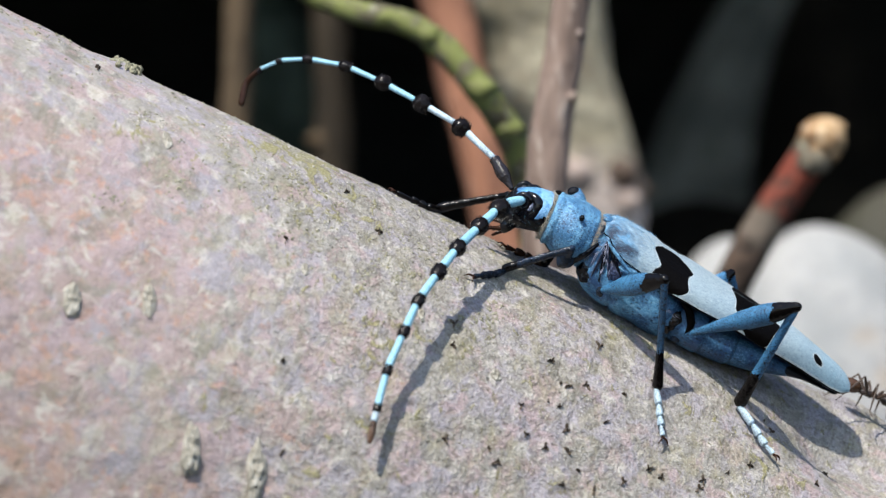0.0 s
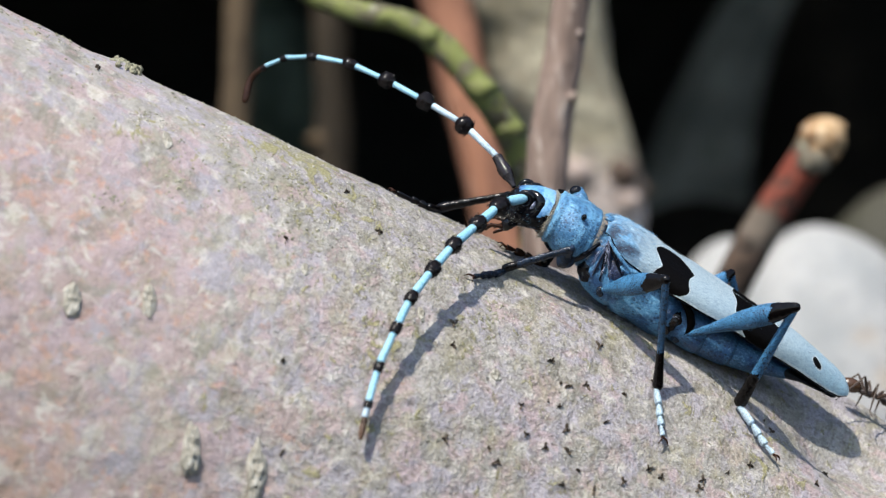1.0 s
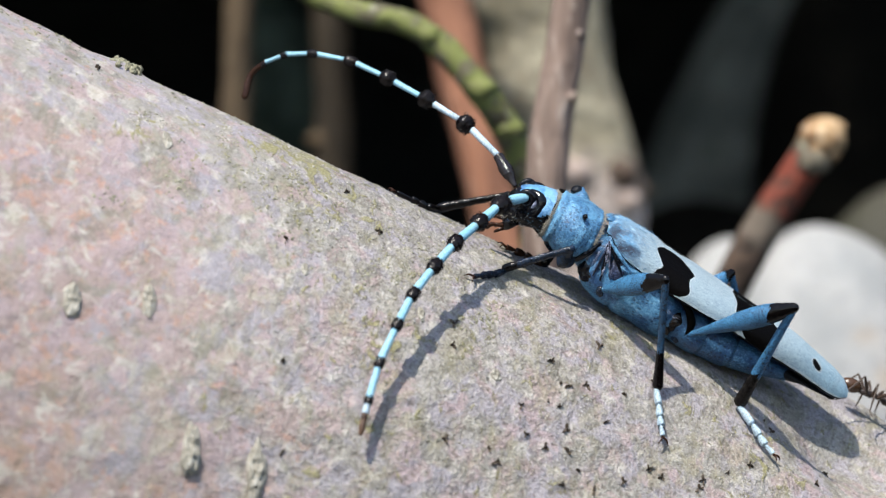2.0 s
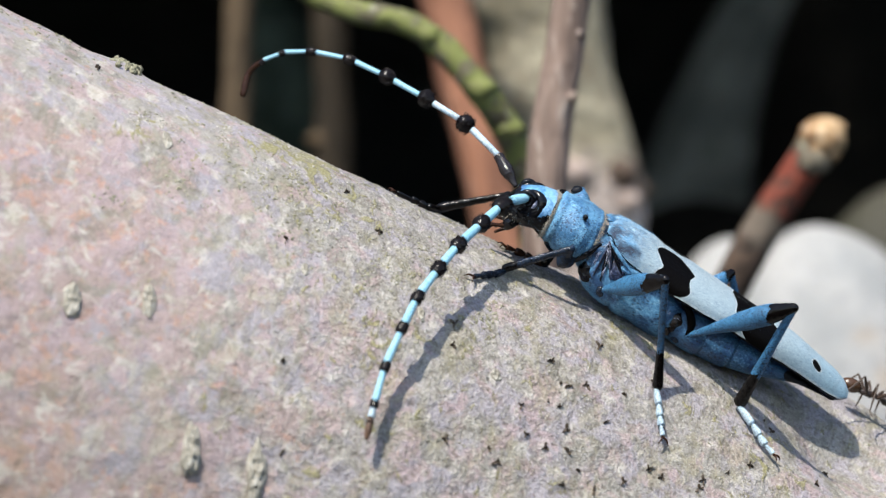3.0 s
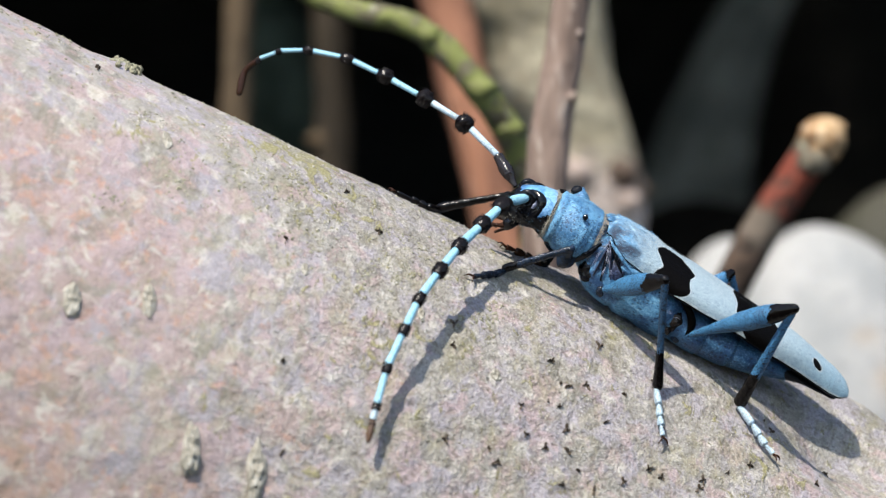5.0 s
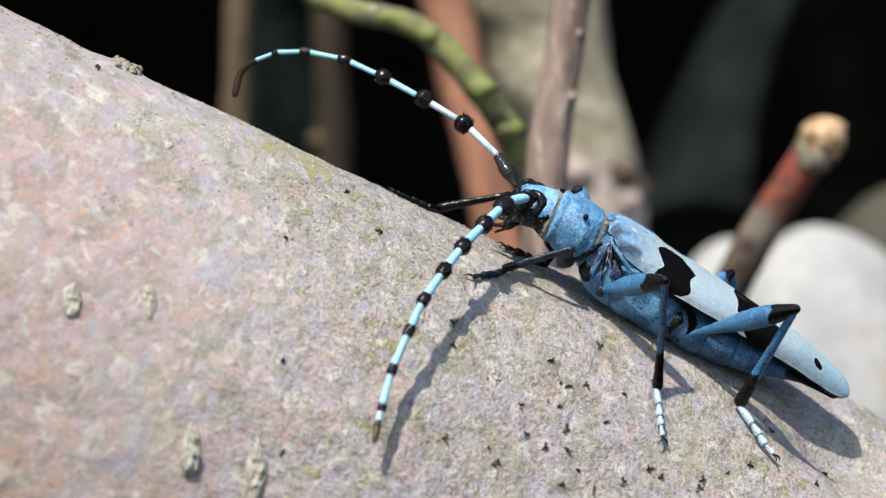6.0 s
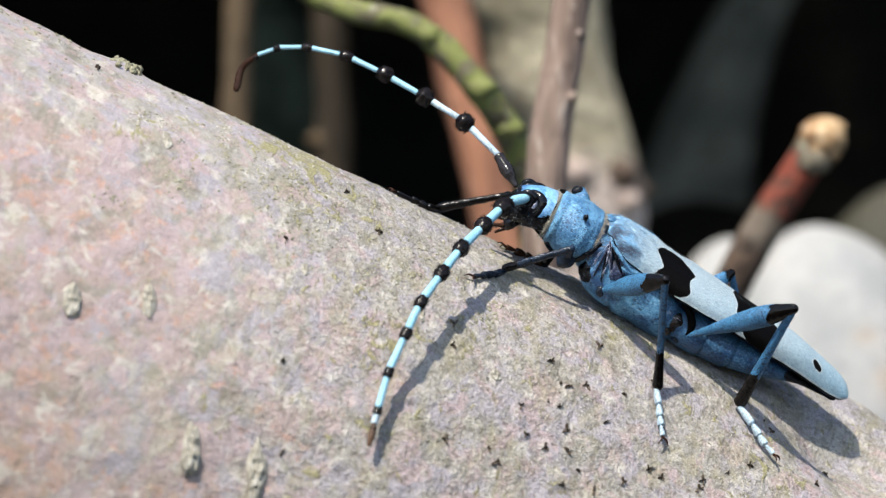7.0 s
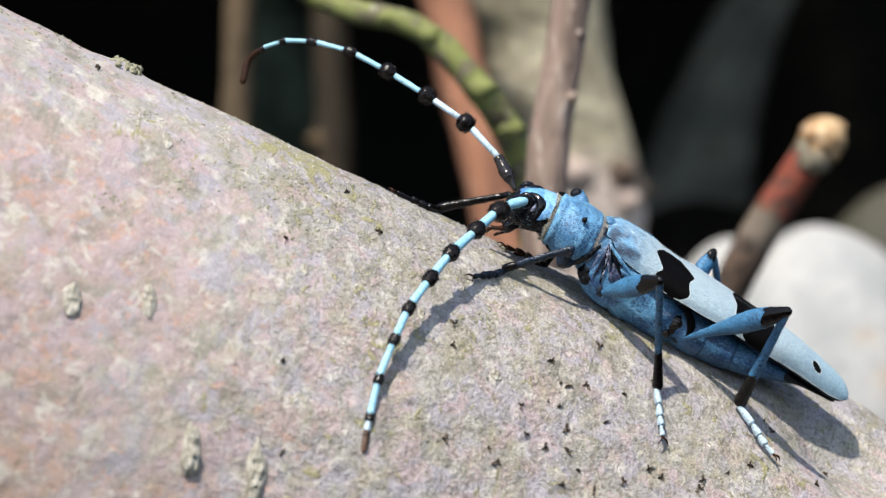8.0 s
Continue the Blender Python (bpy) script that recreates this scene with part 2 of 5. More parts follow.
RUST = fuzz_material("rust_brown_tip", (0.075, 0.036, 0.018), (0.03, 0.01, 0.006), (0.14, 0.075, 0.04))
FRINGE = fuzz_material("tawny_fringe", (0.34, 0.30, 0.23), (0.05, 0.04, 0.03), (0.52, 0.49, 0.42), pale_at=0.5)
HAIR_BLUE = fuzz_material("blue_hair", (0.07, 0.21, 0.37), (0.02, 0.04, 0.06), (0.36, 0.55, 0.68), pale_at=0.6)
HAIR_DARK = black_material("dark_hair", (0.003, 0.0027, 0.003), 0.5, 0.10)
MOSS = fuzz_material("olive_moss", (0.19, 0.18, 0.11), (0.05, 0.045, 0.025), (0.36, 0.34, 0.26), 0.5, 0.3, 0.6)


# ---- small tools ----
def glide(xs, ys, x):
    """A smooth curve through stations."""
    xs, ys = np.asarray(xs, float), np.asarray(ys, float)
    if xs[0] > xs[-1]:
        xs, ys = xs[::-1], ys[::-1]
    d = np.gradient(ys, xs)
    i = np.clip(np.searchsorted(xs, x) - 1, 0, len(xs) - 2)
    h = xs[i + 1] - xs[i]
    u = np.clip((x - xs[i]) / h, 0, 1)
    return ((2 * u**3 - 3 * u**2 + 1) * ys[i] + (u**3 - 2 * u**2 + u) * h * d[i]
            + (3 * u**2 - 2 * u**3) * ys[i + 1] + (u**3 - u**2) * h * d[i + 1])


def part(name, bm, material, parent=None, label="", at=(0, 0, 0), turn=None):
    """Links a bmesh, in millimetres, as one mesh object with its origin at that place in its parent's space."""
    bmesh.ops.translate(bm, verts=bm.verts, vec=-Vector(at))
    bmesh.ops.scale(bm, verts=bm.verts, vec=(MM, MM, MM))
    bmesh.ops.recalc_face_normals(bm, faces=bm.faces)
    me = bpy.data.meshes.new(name)
    bm.to_mesh(me)
    bm.free()
    for mat in material if isinstance(material, (list, tuple)) else [material]:
        me.materials.append(mat)
    me.polygons.foreach_set("use_smooth", [True] * len(me.polygons))
    ob = new(name, me)
    ob.parent = parent
    ob.location = Vector(at) * MM
    return tagged(ob, label)


def skin(bm, rings, caps=True, index=None):
    """Faces between rings of places; index gives a ring's material."""
    vs = [[bm.verts.new(p) for p in ring] for ring in rings]
    n = len(vs[0])
    for r, (a, b) in enumerate(zip(vs, vs[1:])):
        for i in range(n):
            f = bm.faces.new((a[i], a[(i + 1) % n], b[(i + 1) % n], b[i]))
            f.material_index = index(r / (len(vs) - 1)) if index else 0
    if caps:
        for ring, r in ((vs[0], 0.0), (vs[-1], 1.0)):
            f = bm.faces.new(ring)
            f.material_index = index(r) if index else 0
    return bm


def tube(points, radii, n=14, steps=None, flat=1.0, index=None, rough=0.0, bm=None, seed=0, blunt=False):
    """A bent, tapered limb through a few points; flat squeezes it sideways."""
    pts = np.array([tuple(p) for p in points], float)
    t = np.linspace(0, 1, len(pts)) if len(pts) < 3 else np.concatenate(
        ([0], np.cumsum(np.linalg.norm(np.diff(pts, axis=0), axis=1))))
    t = t / t[-1]
    steps = steps or max(8, 6 * len(pts))
    u = np.linspace(0, 1, steps)
    path = np.stack([glide(t, pts[:, k], u) for k in range(3)], 1) if len(pts) > 2 else pts[0] + u[:, None] * (pts[1] - pts[0])
    rt = np.linspace(0, 1, len(radii))
    rad = np.maximum(glide(rt, radii, u), 0.004)
    rings, side = [], None
    rng = random.Random(seed)
    for i in range(steps):
        way = Vector(path[min(i + 1, steps - 1)] - path[max(i - 1, 0)]).normalized()
        if side is None:
            side = way.cross(Vector((0.13, 0.3, 1.0))).normalized()
        side = (side - way * side.dot(way)).normalized()
        up = way.cross(side)
        ring = []
        for k in range(n):
            a = 2 * math.pi * k / n
            r = rad[i] * (1 + rough * rng.uniform(-1, 1))
            ring.append(Vector(path[i]) + side * (math.cos(a) * r * flat) + up * (math.sin(a) * r))
        rings.append(ring)
    if blunt:
        for end, nxt in ((0, 1), (-1, -2)):
            centre = Vector(path[end])
            out = (centre - Vector(path[nxt])).normalized() * rad[end]
            add = [[centre + out * math.sin(q) + (v - centre) * math.cos(q) for v in rings[end]] for q in (0.5, 1.0, 1.4)]
            rings = add[::-1] + rings if end == 0 else rings + add
    return skin(bm if bm is not None else bmesh.new(), rings, index=index)


def loft(stations, n=40, steps=60, power=2.2, dent=None):
    """A closed body along x; stations: x, half width, top z, bottom z."""
    st = np.array(stations, float)
    xs = np.linspace(st[0, 0], st[-1, 0], steps)
    cols = [glide(st[:, 0], st[:, k], xs) for k in (1, 2, 3)]
    rings = []
    for x, hw, top, bot in zip(xs, *cols):
        mid, half = (top + bot) / 2, max((top - bot) / 2, 0.01)
        ring = []
        for k in range(n):
            a = 2 * math.pi * k / n
            c, s = math.cos(a), math.sin(a)
            y = math.copysign(abs(c) ** (2 / power), c) * max(hw, 0.01)
            z = mid + math.copysign(abs(s) ** (2 / power), s) * half
            p = Vector((x, y, z))
            if dent:
                p = dent(p, a)
            ring.append(p)
        rings.append(ring)
    return skin(bmesh.new(), rings)


def ball(at, rx, ry, rz, seg=20, bm=None, turn=None, lump=0.0, freq=1.0):
    bm = bm or bmesh.new()
    got = bmesh.ops.create_uvsphere(bm, u_segments=seg, v_segments=max(8, seg // 2), radius=1.0)
    for v in got["verts"]:
        k = 1 + lump * noise.noise(v.co * freq + Vector(at))
        v.co = Vector((v.co.x * rx * k, v.co.y * ry * k, v.co.z * rz * k))
        if turn:
            v.co = turn @ v.co
        v.co += Vector(at)
    return bm


def lattice(x, y, seed):
    """Smooth value noise on a plane, about -1 to 1."""
    xi, yi = np.floor(x).astype(np.int64), np.floor(y).astype(np.int64)
    fx, fy = x - xi, y - yi
    fx, fy = fx * fx * (3 - 2 * fx), fy * fy * (3 - 2 * fy)

    def h(a, b):
        v = np.sin(a * 127.1 + b * 311.7 + seed * 74.7) * 43758.5453
        return (v - np.floor(v)) * 2 - 1

    return (h(xi, yi) * (1 - fx) + h(xi + 1, yi) * fx) * (1 - fy) + (h(xi, yi + 1) * (1 - fx) + h(xi + 1, yi + 1) * fx) * fy


def hairs(owner, count, length, material, lean=(-1.0, 0, 0), stand=0.5, width=0.022, seed=0, keep=None):
    """Short tapering hairs over a part, leaning one way; one uncountable part."""
    me = owner.data
    rng = np.random.default_rng(seed)
    n = len(me.polygons)
    areas, centre, normal = np.empty(n), np.empty(n * 3), np.empty(n * 3)
    me.polygons.foreach_get("area", areas)
    me.polygons.foreach_get("center", centre)
    me.polygons.foreach_get("normal", normal)
    centre, normal = centre.reshape(-1, 3), normal.reshape(-1, 3)
    if keep is not None:
        areas = areas * keep(centre / MM + np.array(owner.location) / MM)
    pick = rng.choice(n, count, p=areas / areas.sum())
    root = centre[pick] + rng.normal(0, 0.06 * MM, (count, 3))
    out = normal[pick]
    root = root - out * 0.03 * MM
    way = np.array(lean, float) + out * stand + rng.normal(0, 0.28, (count, 3))
    way /= np.linalg.norm(way, axis=1)[:, None]
    side = np.cross(way, out)
    side /= np.linalg.norm(side, axis=1)[:, None] + 1e-9
    size = length * MM * rng.uniform(0.5, 1.2, count)[:, None]
    a, b = root - side * width * MM, root + side * width * MM
    c = root + out * width * 1.5 * MM
    tip = root + way * size
    co = np.stack((a, b, c, tip), 1).reshape(-1, 3)
    k = np.arange(count)[:, None] * 4
    faces = np.concatenate((k + [0, 1, 3], k + [1, 2, 3], k + [2, 0, 3]))
    hm = bpy.data.meshes.new("hair")
    hm.from_pydata(co, [], faces.tolist())
    hm.materials.append(material)
    ob = new("hair", hm)
    ob.parent = owner
    return tagged(ob, "short fine hair", kind="stuff")


# ---- ground, with an added bank and overhang that shade the background ----
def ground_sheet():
    """One sheet to the horizon; bank and unseen overhang are added to shade the hollow."""
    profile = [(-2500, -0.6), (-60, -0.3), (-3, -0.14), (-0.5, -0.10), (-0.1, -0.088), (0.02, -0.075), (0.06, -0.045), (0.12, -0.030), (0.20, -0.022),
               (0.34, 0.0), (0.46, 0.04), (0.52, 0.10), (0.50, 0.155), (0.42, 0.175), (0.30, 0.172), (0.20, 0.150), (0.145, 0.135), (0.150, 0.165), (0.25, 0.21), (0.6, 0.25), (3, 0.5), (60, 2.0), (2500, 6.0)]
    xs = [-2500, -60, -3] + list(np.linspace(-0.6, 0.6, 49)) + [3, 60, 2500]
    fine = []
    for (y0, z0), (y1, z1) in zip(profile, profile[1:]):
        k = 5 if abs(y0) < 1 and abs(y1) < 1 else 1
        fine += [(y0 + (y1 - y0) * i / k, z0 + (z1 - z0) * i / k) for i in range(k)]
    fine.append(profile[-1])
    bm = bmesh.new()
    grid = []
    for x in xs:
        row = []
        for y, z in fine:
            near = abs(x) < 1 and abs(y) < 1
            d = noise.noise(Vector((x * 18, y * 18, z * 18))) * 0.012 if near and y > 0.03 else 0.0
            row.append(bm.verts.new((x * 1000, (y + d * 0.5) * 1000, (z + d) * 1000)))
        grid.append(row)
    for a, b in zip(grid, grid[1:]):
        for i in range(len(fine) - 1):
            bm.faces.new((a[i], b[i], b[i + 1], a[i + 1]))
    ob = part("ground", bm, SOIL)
    return tagged(ob, "shade-black forest soil with an added bank and unseen overhang", "ground", kind="structure")


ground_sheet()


# ---- the log ----
LOG = Matrix(((0.89253, 0.41628, 0.17349, -0.01374), (0.19081, 0.00000, -0.98163, 0.00000), (-0.40863, 0.90924, -0.07943, -0.02752), (0.00000, 0.00000, 0.00000, 1.00000)))
LOG_A, LOG_B = 33.0, 22.5


def log_relief(s, arc):
    """Height of the bark, mm, over the place along and round the log."""
    calm = 0.55 + 0.45 * np.clip((s + 30.0) / 34.0, 0.0, 1.0)
    h = 0.25 * lattice(s / 9, arc / 9, 1) + 0.10 * lattice(s / 3.1, arc / 2.6, 2)
    h = h + calm * (0.065 * lattice(s / 1.1, arc / 1.0, 3) + 0.036 * lattice(s / 0.5, arc / 0.48, 4) + 0.020 * lattice(s / 0.24, arc / 0.23, 5))
    pits = lattice(s / 0.8, arc / 0.8, 6)
    h = h - 2.4 * np.exp(-((s - 32.5) / 5.5) ** 2 - ((arc - 39.5) / 5.0) ** 2)
    return h - 0.10 * calm * np.clip(pits - 0.55, 0, 1) / 0.45


def log_thing():
    log = new("log")
    log.matrix_world = LOG
    s = np.concatenate((np.linspace(-260, -46, 60)[:-1], np.linspace(-46, 46, 620), np.linspace(46, 190, 40)[1:]))
    # angle from the front face, up over the ridge
    th = np.concatenate((np.linspace(-180, -35, 30)[:-1], np.linspace(-35, 118, 460), np.linspace(118, 180, 14)[1:-1]))
    th = np.radians(th)
    ss, tt = np.meshgrid(s, th, indexing="ij")
    arc = tt * 34.0
    taper = 1.0 - ss * 0.0002
    h = log_relief(ss, arc)
    h += 0.4 * np.exp(-((ss - -25.7) / 1.5) ** 2 - ((tt - 1.55) * 34 / 3.0) ** 2)
    h += 0.55 * np.exp(-((ss - 34.2) / 2.2) ** 2 - ((tt - 1.50) * 34 / 3.0) ** 2)
    n = np.sin(tt) * (LOG_A * taper + h)
    w = np.cos(tt) * (LOG_B * taper + h)
    co = np.stack((ss, n, w), -1).reshape(-1, 3) * MM
    ns, nt = len(s), len(th)
    i, j = np.meshgrid(np.arange(ns - 1), np.arange(nt), indexing="ij")
    a = i * nt + j
    b = i * nt + (j + 1) % nt
    faces = np.stack((a, b, b + nt, a + nt), -1).reshape(-1, 4)
    me = bpy.data.meshes.new("bark")
    me.from_pydata(co, [], faces.tolist())
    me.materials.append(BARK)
    me.polygons.foreach_set("use_smooth", [True] * len(me.polygons))
    bark = new("bark", me)
    bark.parent = log
    # sawn ends
    for k, x in ((0, -260), (1, 190)):
        t = 1.0 - x * 0.0002
        ring = [(x, math.sin(q) * LOG_A * t, math.cos(q) * LOG_B * t) for q in np.linspace(0, 2 * math.pi, 48, endpoint=False)]
        bm = bmesh.new()
        bm.faces.new([bm.verts.new(p) for p in ring])
        got = bmesh.ops.extrude_face_region(bm, geom=bm.faces[:])
        bmesh.ops.translate(bm, verts=[v for v in got["geom"] if isinstance(v, bmesh.types.BMVert)], vec=(1.0 if k else -1.0, 0, 0))
        part("cut_end", bm, SAWN, log, "pale sawn wood end")
    return tagged(log, "leaning log with smooth grey-pink lichened bark", "log")


SAWN = twig_material("sawn_wood", (0.42, 0.30, 0.18), (0.55, 0.42, 0.28), (0.30, 0.20, 0.11))
log = log_thing()


def on_log(s, deg):
    """A place and outward normal on the bark, in the log's space, mm."""
    q = radians(deg)
    t = 1.0 - s * 0.0002
    h = float(log_relief(np.array(s), np.array(q * 34.0)))
    p = Vector((s, math.sin(q) * (LOG_A * t + h), math.cos(q) * (LOG_B * t + h)))
    return p, Vector((0, math.sin(q) / LOG_A, math.cos(q) / LOG_B)).normalized()


def log_frame(s, deg):
    p, n = on_log(s, deg)
    x = Vector((1, 0, 0))
    y = n.cross(x).normalized()
    return Matrix((x, y, n)).transposed(), p


LENTICEL = twig_material("corky_scar", (0.33, 0.31, 0.265), (0.46, 0.44, 0.39), (0.22, 0.20, 0.16), grain=0.5)
FLAKE = twig_material("dark_bark_chip", (0.105, 0.080, 0.058), (0.20, 0.165, 0.13), (0.036, 0.027, 0.020), grain=0.3)


def lenticel(s, deg, half_w, half_l, lift):
    """A raised corky scar, aslant round the log, split and crumbling."""
    m, p = log_frame(s, deg)
    m = m @ Matrix.Rotation(radians(20), 3, "Z")
    bm = bmesh.new()
    bmesh.ops.create_uvsphere(bm, u_segments=36, v_segments=28, radius=1.0)
    for v in bm.verts:
        q = v.co.copy()
        k = 1 + 0.35 * noise.noise(q * 1.5 + p) + 0.22 * noise.noise(q * 4.0 + p)
        q = Vector((q.x * half_w * k, q.y * half_l * k, q.z * lift * (0.72 + 0.45 * noise.noise(q * 3.0 - p))))
        for at, deep in ((0.3, 0.5), (-0.25, 0.3)):
            if q.z > 0:
                q.z *= 1 - deep * max(0.0, 1 - abs(q.y - at * half_l + 0.15 * q.x) / (0.12 * half_l))
        v.co = m @ q
    ob = part("lenticel", bm, LENTICEL, log, "raised corky bark scar")
    ob.location = p * MM


def bark_flake(s, deg, size, seed):
    """A small dark chip of bark with ragged prongs, lying on the log."""
    rng = random.Random(seed)
    m, p = log_frame(s, deg)
    prongs = rng.choice((2, 3, 3, 4))
    turn = rng.uniform(0, 6.28)
    reach = [rng.uniform(0.5, 1.25) for _ in range(prongs)]
    low, high = [], []
    bm = bmesh.new()
    n = 8 * prongs
    for i in range(n):
        a = 2 * math.pi * i / n
        r = size * (0.24 + 1.05 * abs(math.cos(a * prongs / 2)) ** 5 * reach[int(a * prongs / (2 * math.pi) + 0.5) % prongs] * rng.uniform(0.75, 1.1))
        q = Vector((math.cos(a + turn) * r * 0.8, math.sin(a + turn) * r, 0))
        low.append(bm.verts.new(m @ (q + Vector((0, 0, -0.12)))))
        high.append(bm.verts.new(m @ (q * 0.85 + Vector((0, 0, 0.05 + 0.22 * rng.random())))))
    top = bm.verts.new(m @ Vector((0, 0, 0.04)))
    for i in range(n):
        j = (i + 1) % n
        bm.faces.new((low[i], low[j], high[j], high[i]))
        bm.faces.new((high[i], high[j], top))
    ob = part("bark_flake", bm, FLAKE, log, "dark ragged bark chip")
    ob.location = p * MM
    ob.data.polygons.foreach_set("use_smooth", [False] * len(ob.data.polygons))


for spec in ((-23.52, 32.08, 0.62, 1.15, 0.4), (-18.92, 36.28, 0.46, 1.1, 0.4), (-12.62, 21.17, 0.62, 1.7, 0.6), (-8.11, 21.93, 0.62, 2.1, 0.6), (-1.12, 52.02, 0.25, 0.55, 0.22), (5.07, 47.64, 0.35, 0.5, 0.25), (-9.75, 50.84, 0.25, 0.5, 0.15), (-21.55, 62.94, 0.35, 0.8, 0.14)):
    lenticel(*spec)
for k, spec in enumerate(((-5.43, 65.2, 0.4), (8.74, 54.03, 0.38), (10.3, 50.95, 0.42), (11.54, 52.59, 0.45), (10.99, 44.33, 0.5), (12.06, 62.03, 0.35), (12.62, 39.44, 0.3), (6.97, 35.65, 0.5), (15.98, 40.81, 0.45), (17.55, 44.45, 0.35), (11.51, 41.21, 0.4), (31.37, 60.9, 0.3), (24.81, 52.33, 0.35), (9.88, 40.44, 0.3), (13.7, 48.51, 0.3), (21.41, 44.89, 0.4), (-11.66, 54.48, 0.3), (-9.16, 36.29, 0.25), (7.36, 44.61, 0.3), (14.09, 37.58, 0.4), (18.6, 44.11, 0.3), (8.29, 40.91, 0.28), (30.16, 54.85, 0.3), (23.24, 49.13, 0.25), (10.08, 47.28, 0.25), (-27.56, 76.81, 0.35), (-8.33, 71.76, 0.3))):
    bark_flake(*spec, k)
bm = bmesh.new()
m, p = log_frame(*(-25.53, 86.03))
rng = random.Random(8)
for _ in range(46):
    q = m @ Vector((rng.gauss(0.1, 0.45), rng.gauss(0.9, 1.3), 0.05 + 0.25 * rng.random()))
    ball(tuple(q), rng.uniform(0.12, 0.34), rng.uniform(0.12, 0.34), rng.uniform(0.12, 0.26), 14, bm, lump=0.9, freq=3.0)
ob = part("moss_clump", bm, MOSS, log, "small olive moss cushion")
ob.location = p * MM


def lichen_crust(name, spots, material, label, seed):
    """Low crumbs of lichen in loose patches: (along, degrees, spread along, spread round in degrees, count, size)."""
    rng = random.Random(seed)
    unit = bmesh.new()
    bmesh.ops.create_icosphere(unit, subdivisions=1, radius=1.0)
    base = [v.co.copy() for v in unit.verts]
    tris = [[v.index for v in f.verts] for f in unit.faces]
    unit.free()
    verts, faces = [], []
    for s, deg, ds, dd, count, size in spots:
        for _ in range(count):
            m, p = log_frame(s + rng.gauss(0, ds), deg + rng.gauss(0, dd))
            a, b, c = (size * rng.uniform(0.4, 1.2) for _ in range(3))
            o = len(verts)
            for q in base:
                k = 1 + 0.45 * noise.noise(q * 1.7 + p * 3.0)
                verts.append((p + m @ Vector((q.x * a * k, q.y * b * k, q.z * c * 0.6 * k))) * MM)
            faces.extend([[i + o for i in t] for t in tris])
    me = bpy.data.meshes.new(name)
    me.from_pydata(verts, [], faces)
    me.materials.append(material)
    ob = new(name, me)
    ob.parent = log
    return tagged(ob, label, kind="stuff")


def patches(count, seed, size):
    """Small loose patches along the sunny band below the crest."""
    rng = random.Random(seed)
    return [(rng.uniform(-24, 8), rng.gauss(63, 6), rng.uniform(0.25, 0.6), rng.uniform(0.6, 1.4), rng.randint(10, 26), size * rng.uniform(0.7, 1.3)) for _ in range(count)]


LICHEN = fuzz_material("olive_lichen", (0.235, 0.222, 0.145), (0.06, 0.05, 0.03), (0.36, 0.34, 0.24), 0.3, 0.3, 0.6)
CORK = fuzz_material("pale_cork_crumb", (0.34, 0.315, 0.275), (0.10, 0.09, 0.075), (0.48, 0.46, 0.42), 0.3, 0.3, 0.6)
lichen_crust("lichen_crust", patches(26, 31, 0.11) + [(34.2, 86, 1.3, 3.5, 90, 0.17), (37.0, 87, 1.2, 3.0, 50, 0.15), (-13.64, 64.38, 1.6, 3, 40, 0.13), (-10.37, 67.59, 1.2, 2.5, 30, 0.13), (-10.76, 58.14, 1.4, 3, 45, 0.14), (-6.76, 88.03, 1.0, 2, 25, 0.11), (-6.32, 81.81, 1.0, 2.5, 24, 0.12), (6.93, 68.27, 1.2, 4, 46, 0.1), (2.61, 51.67, 1.2, 3, 30, 0.1), (9.31, 77.64, 1.2, 3, 40, 0.1), (13.49, 60.19, 0.8, 4, 44, 0.08), (15.33, 77.51, 1.2, 2, 30, 0.08), (-2.3, 64.2, 1.6, 3, 30, 0.12), (-1.58, 81.02, 1.4, 3, 40, 0.11), (1.48, 75.35, 1.2, 3, 40, 0.1), (-3.39, 55.35, 1, 3, 20, 0.12), (21.0, 54.71, 0.7, 4, 30, 0.08), (29.48, 62.7, 1.0, 3, 24, 0.08), (-19.73, 60.62, 1.6, 3, 24, 0.13), (-28.77, 67.33, 1.6, 3, 16, 0.14), (-44, 88, 2.2, 5, 34, 0.15), (-40, 88, 2.2, 5, 34, 0.15), (-36, 88, 2.2, 5, 34, 0.15), (-32, 88, 2.2, 5, 34, 0.15), (-28, 88, 2.2, 5, 34, 0.15), (-24, 88, 2.2, 5, 34, 0.15), (-20, 88, 2.2, 5, 34, 0.15), (-16, 88, 2.2, 5, 34, 0.15), (-12, 88, 2.2, 5, 34, 0.15), (-8, 88, 2.2, 5, 34, 0.1), (-4, 88, 2.2, 5, 34, 0.1), (0, 88, 2.2, 5, 34, 0.1), (4, 88, 2.2, 5, 34, 0.1)], LICHEN, "olive crusty lichen on bark", 21)
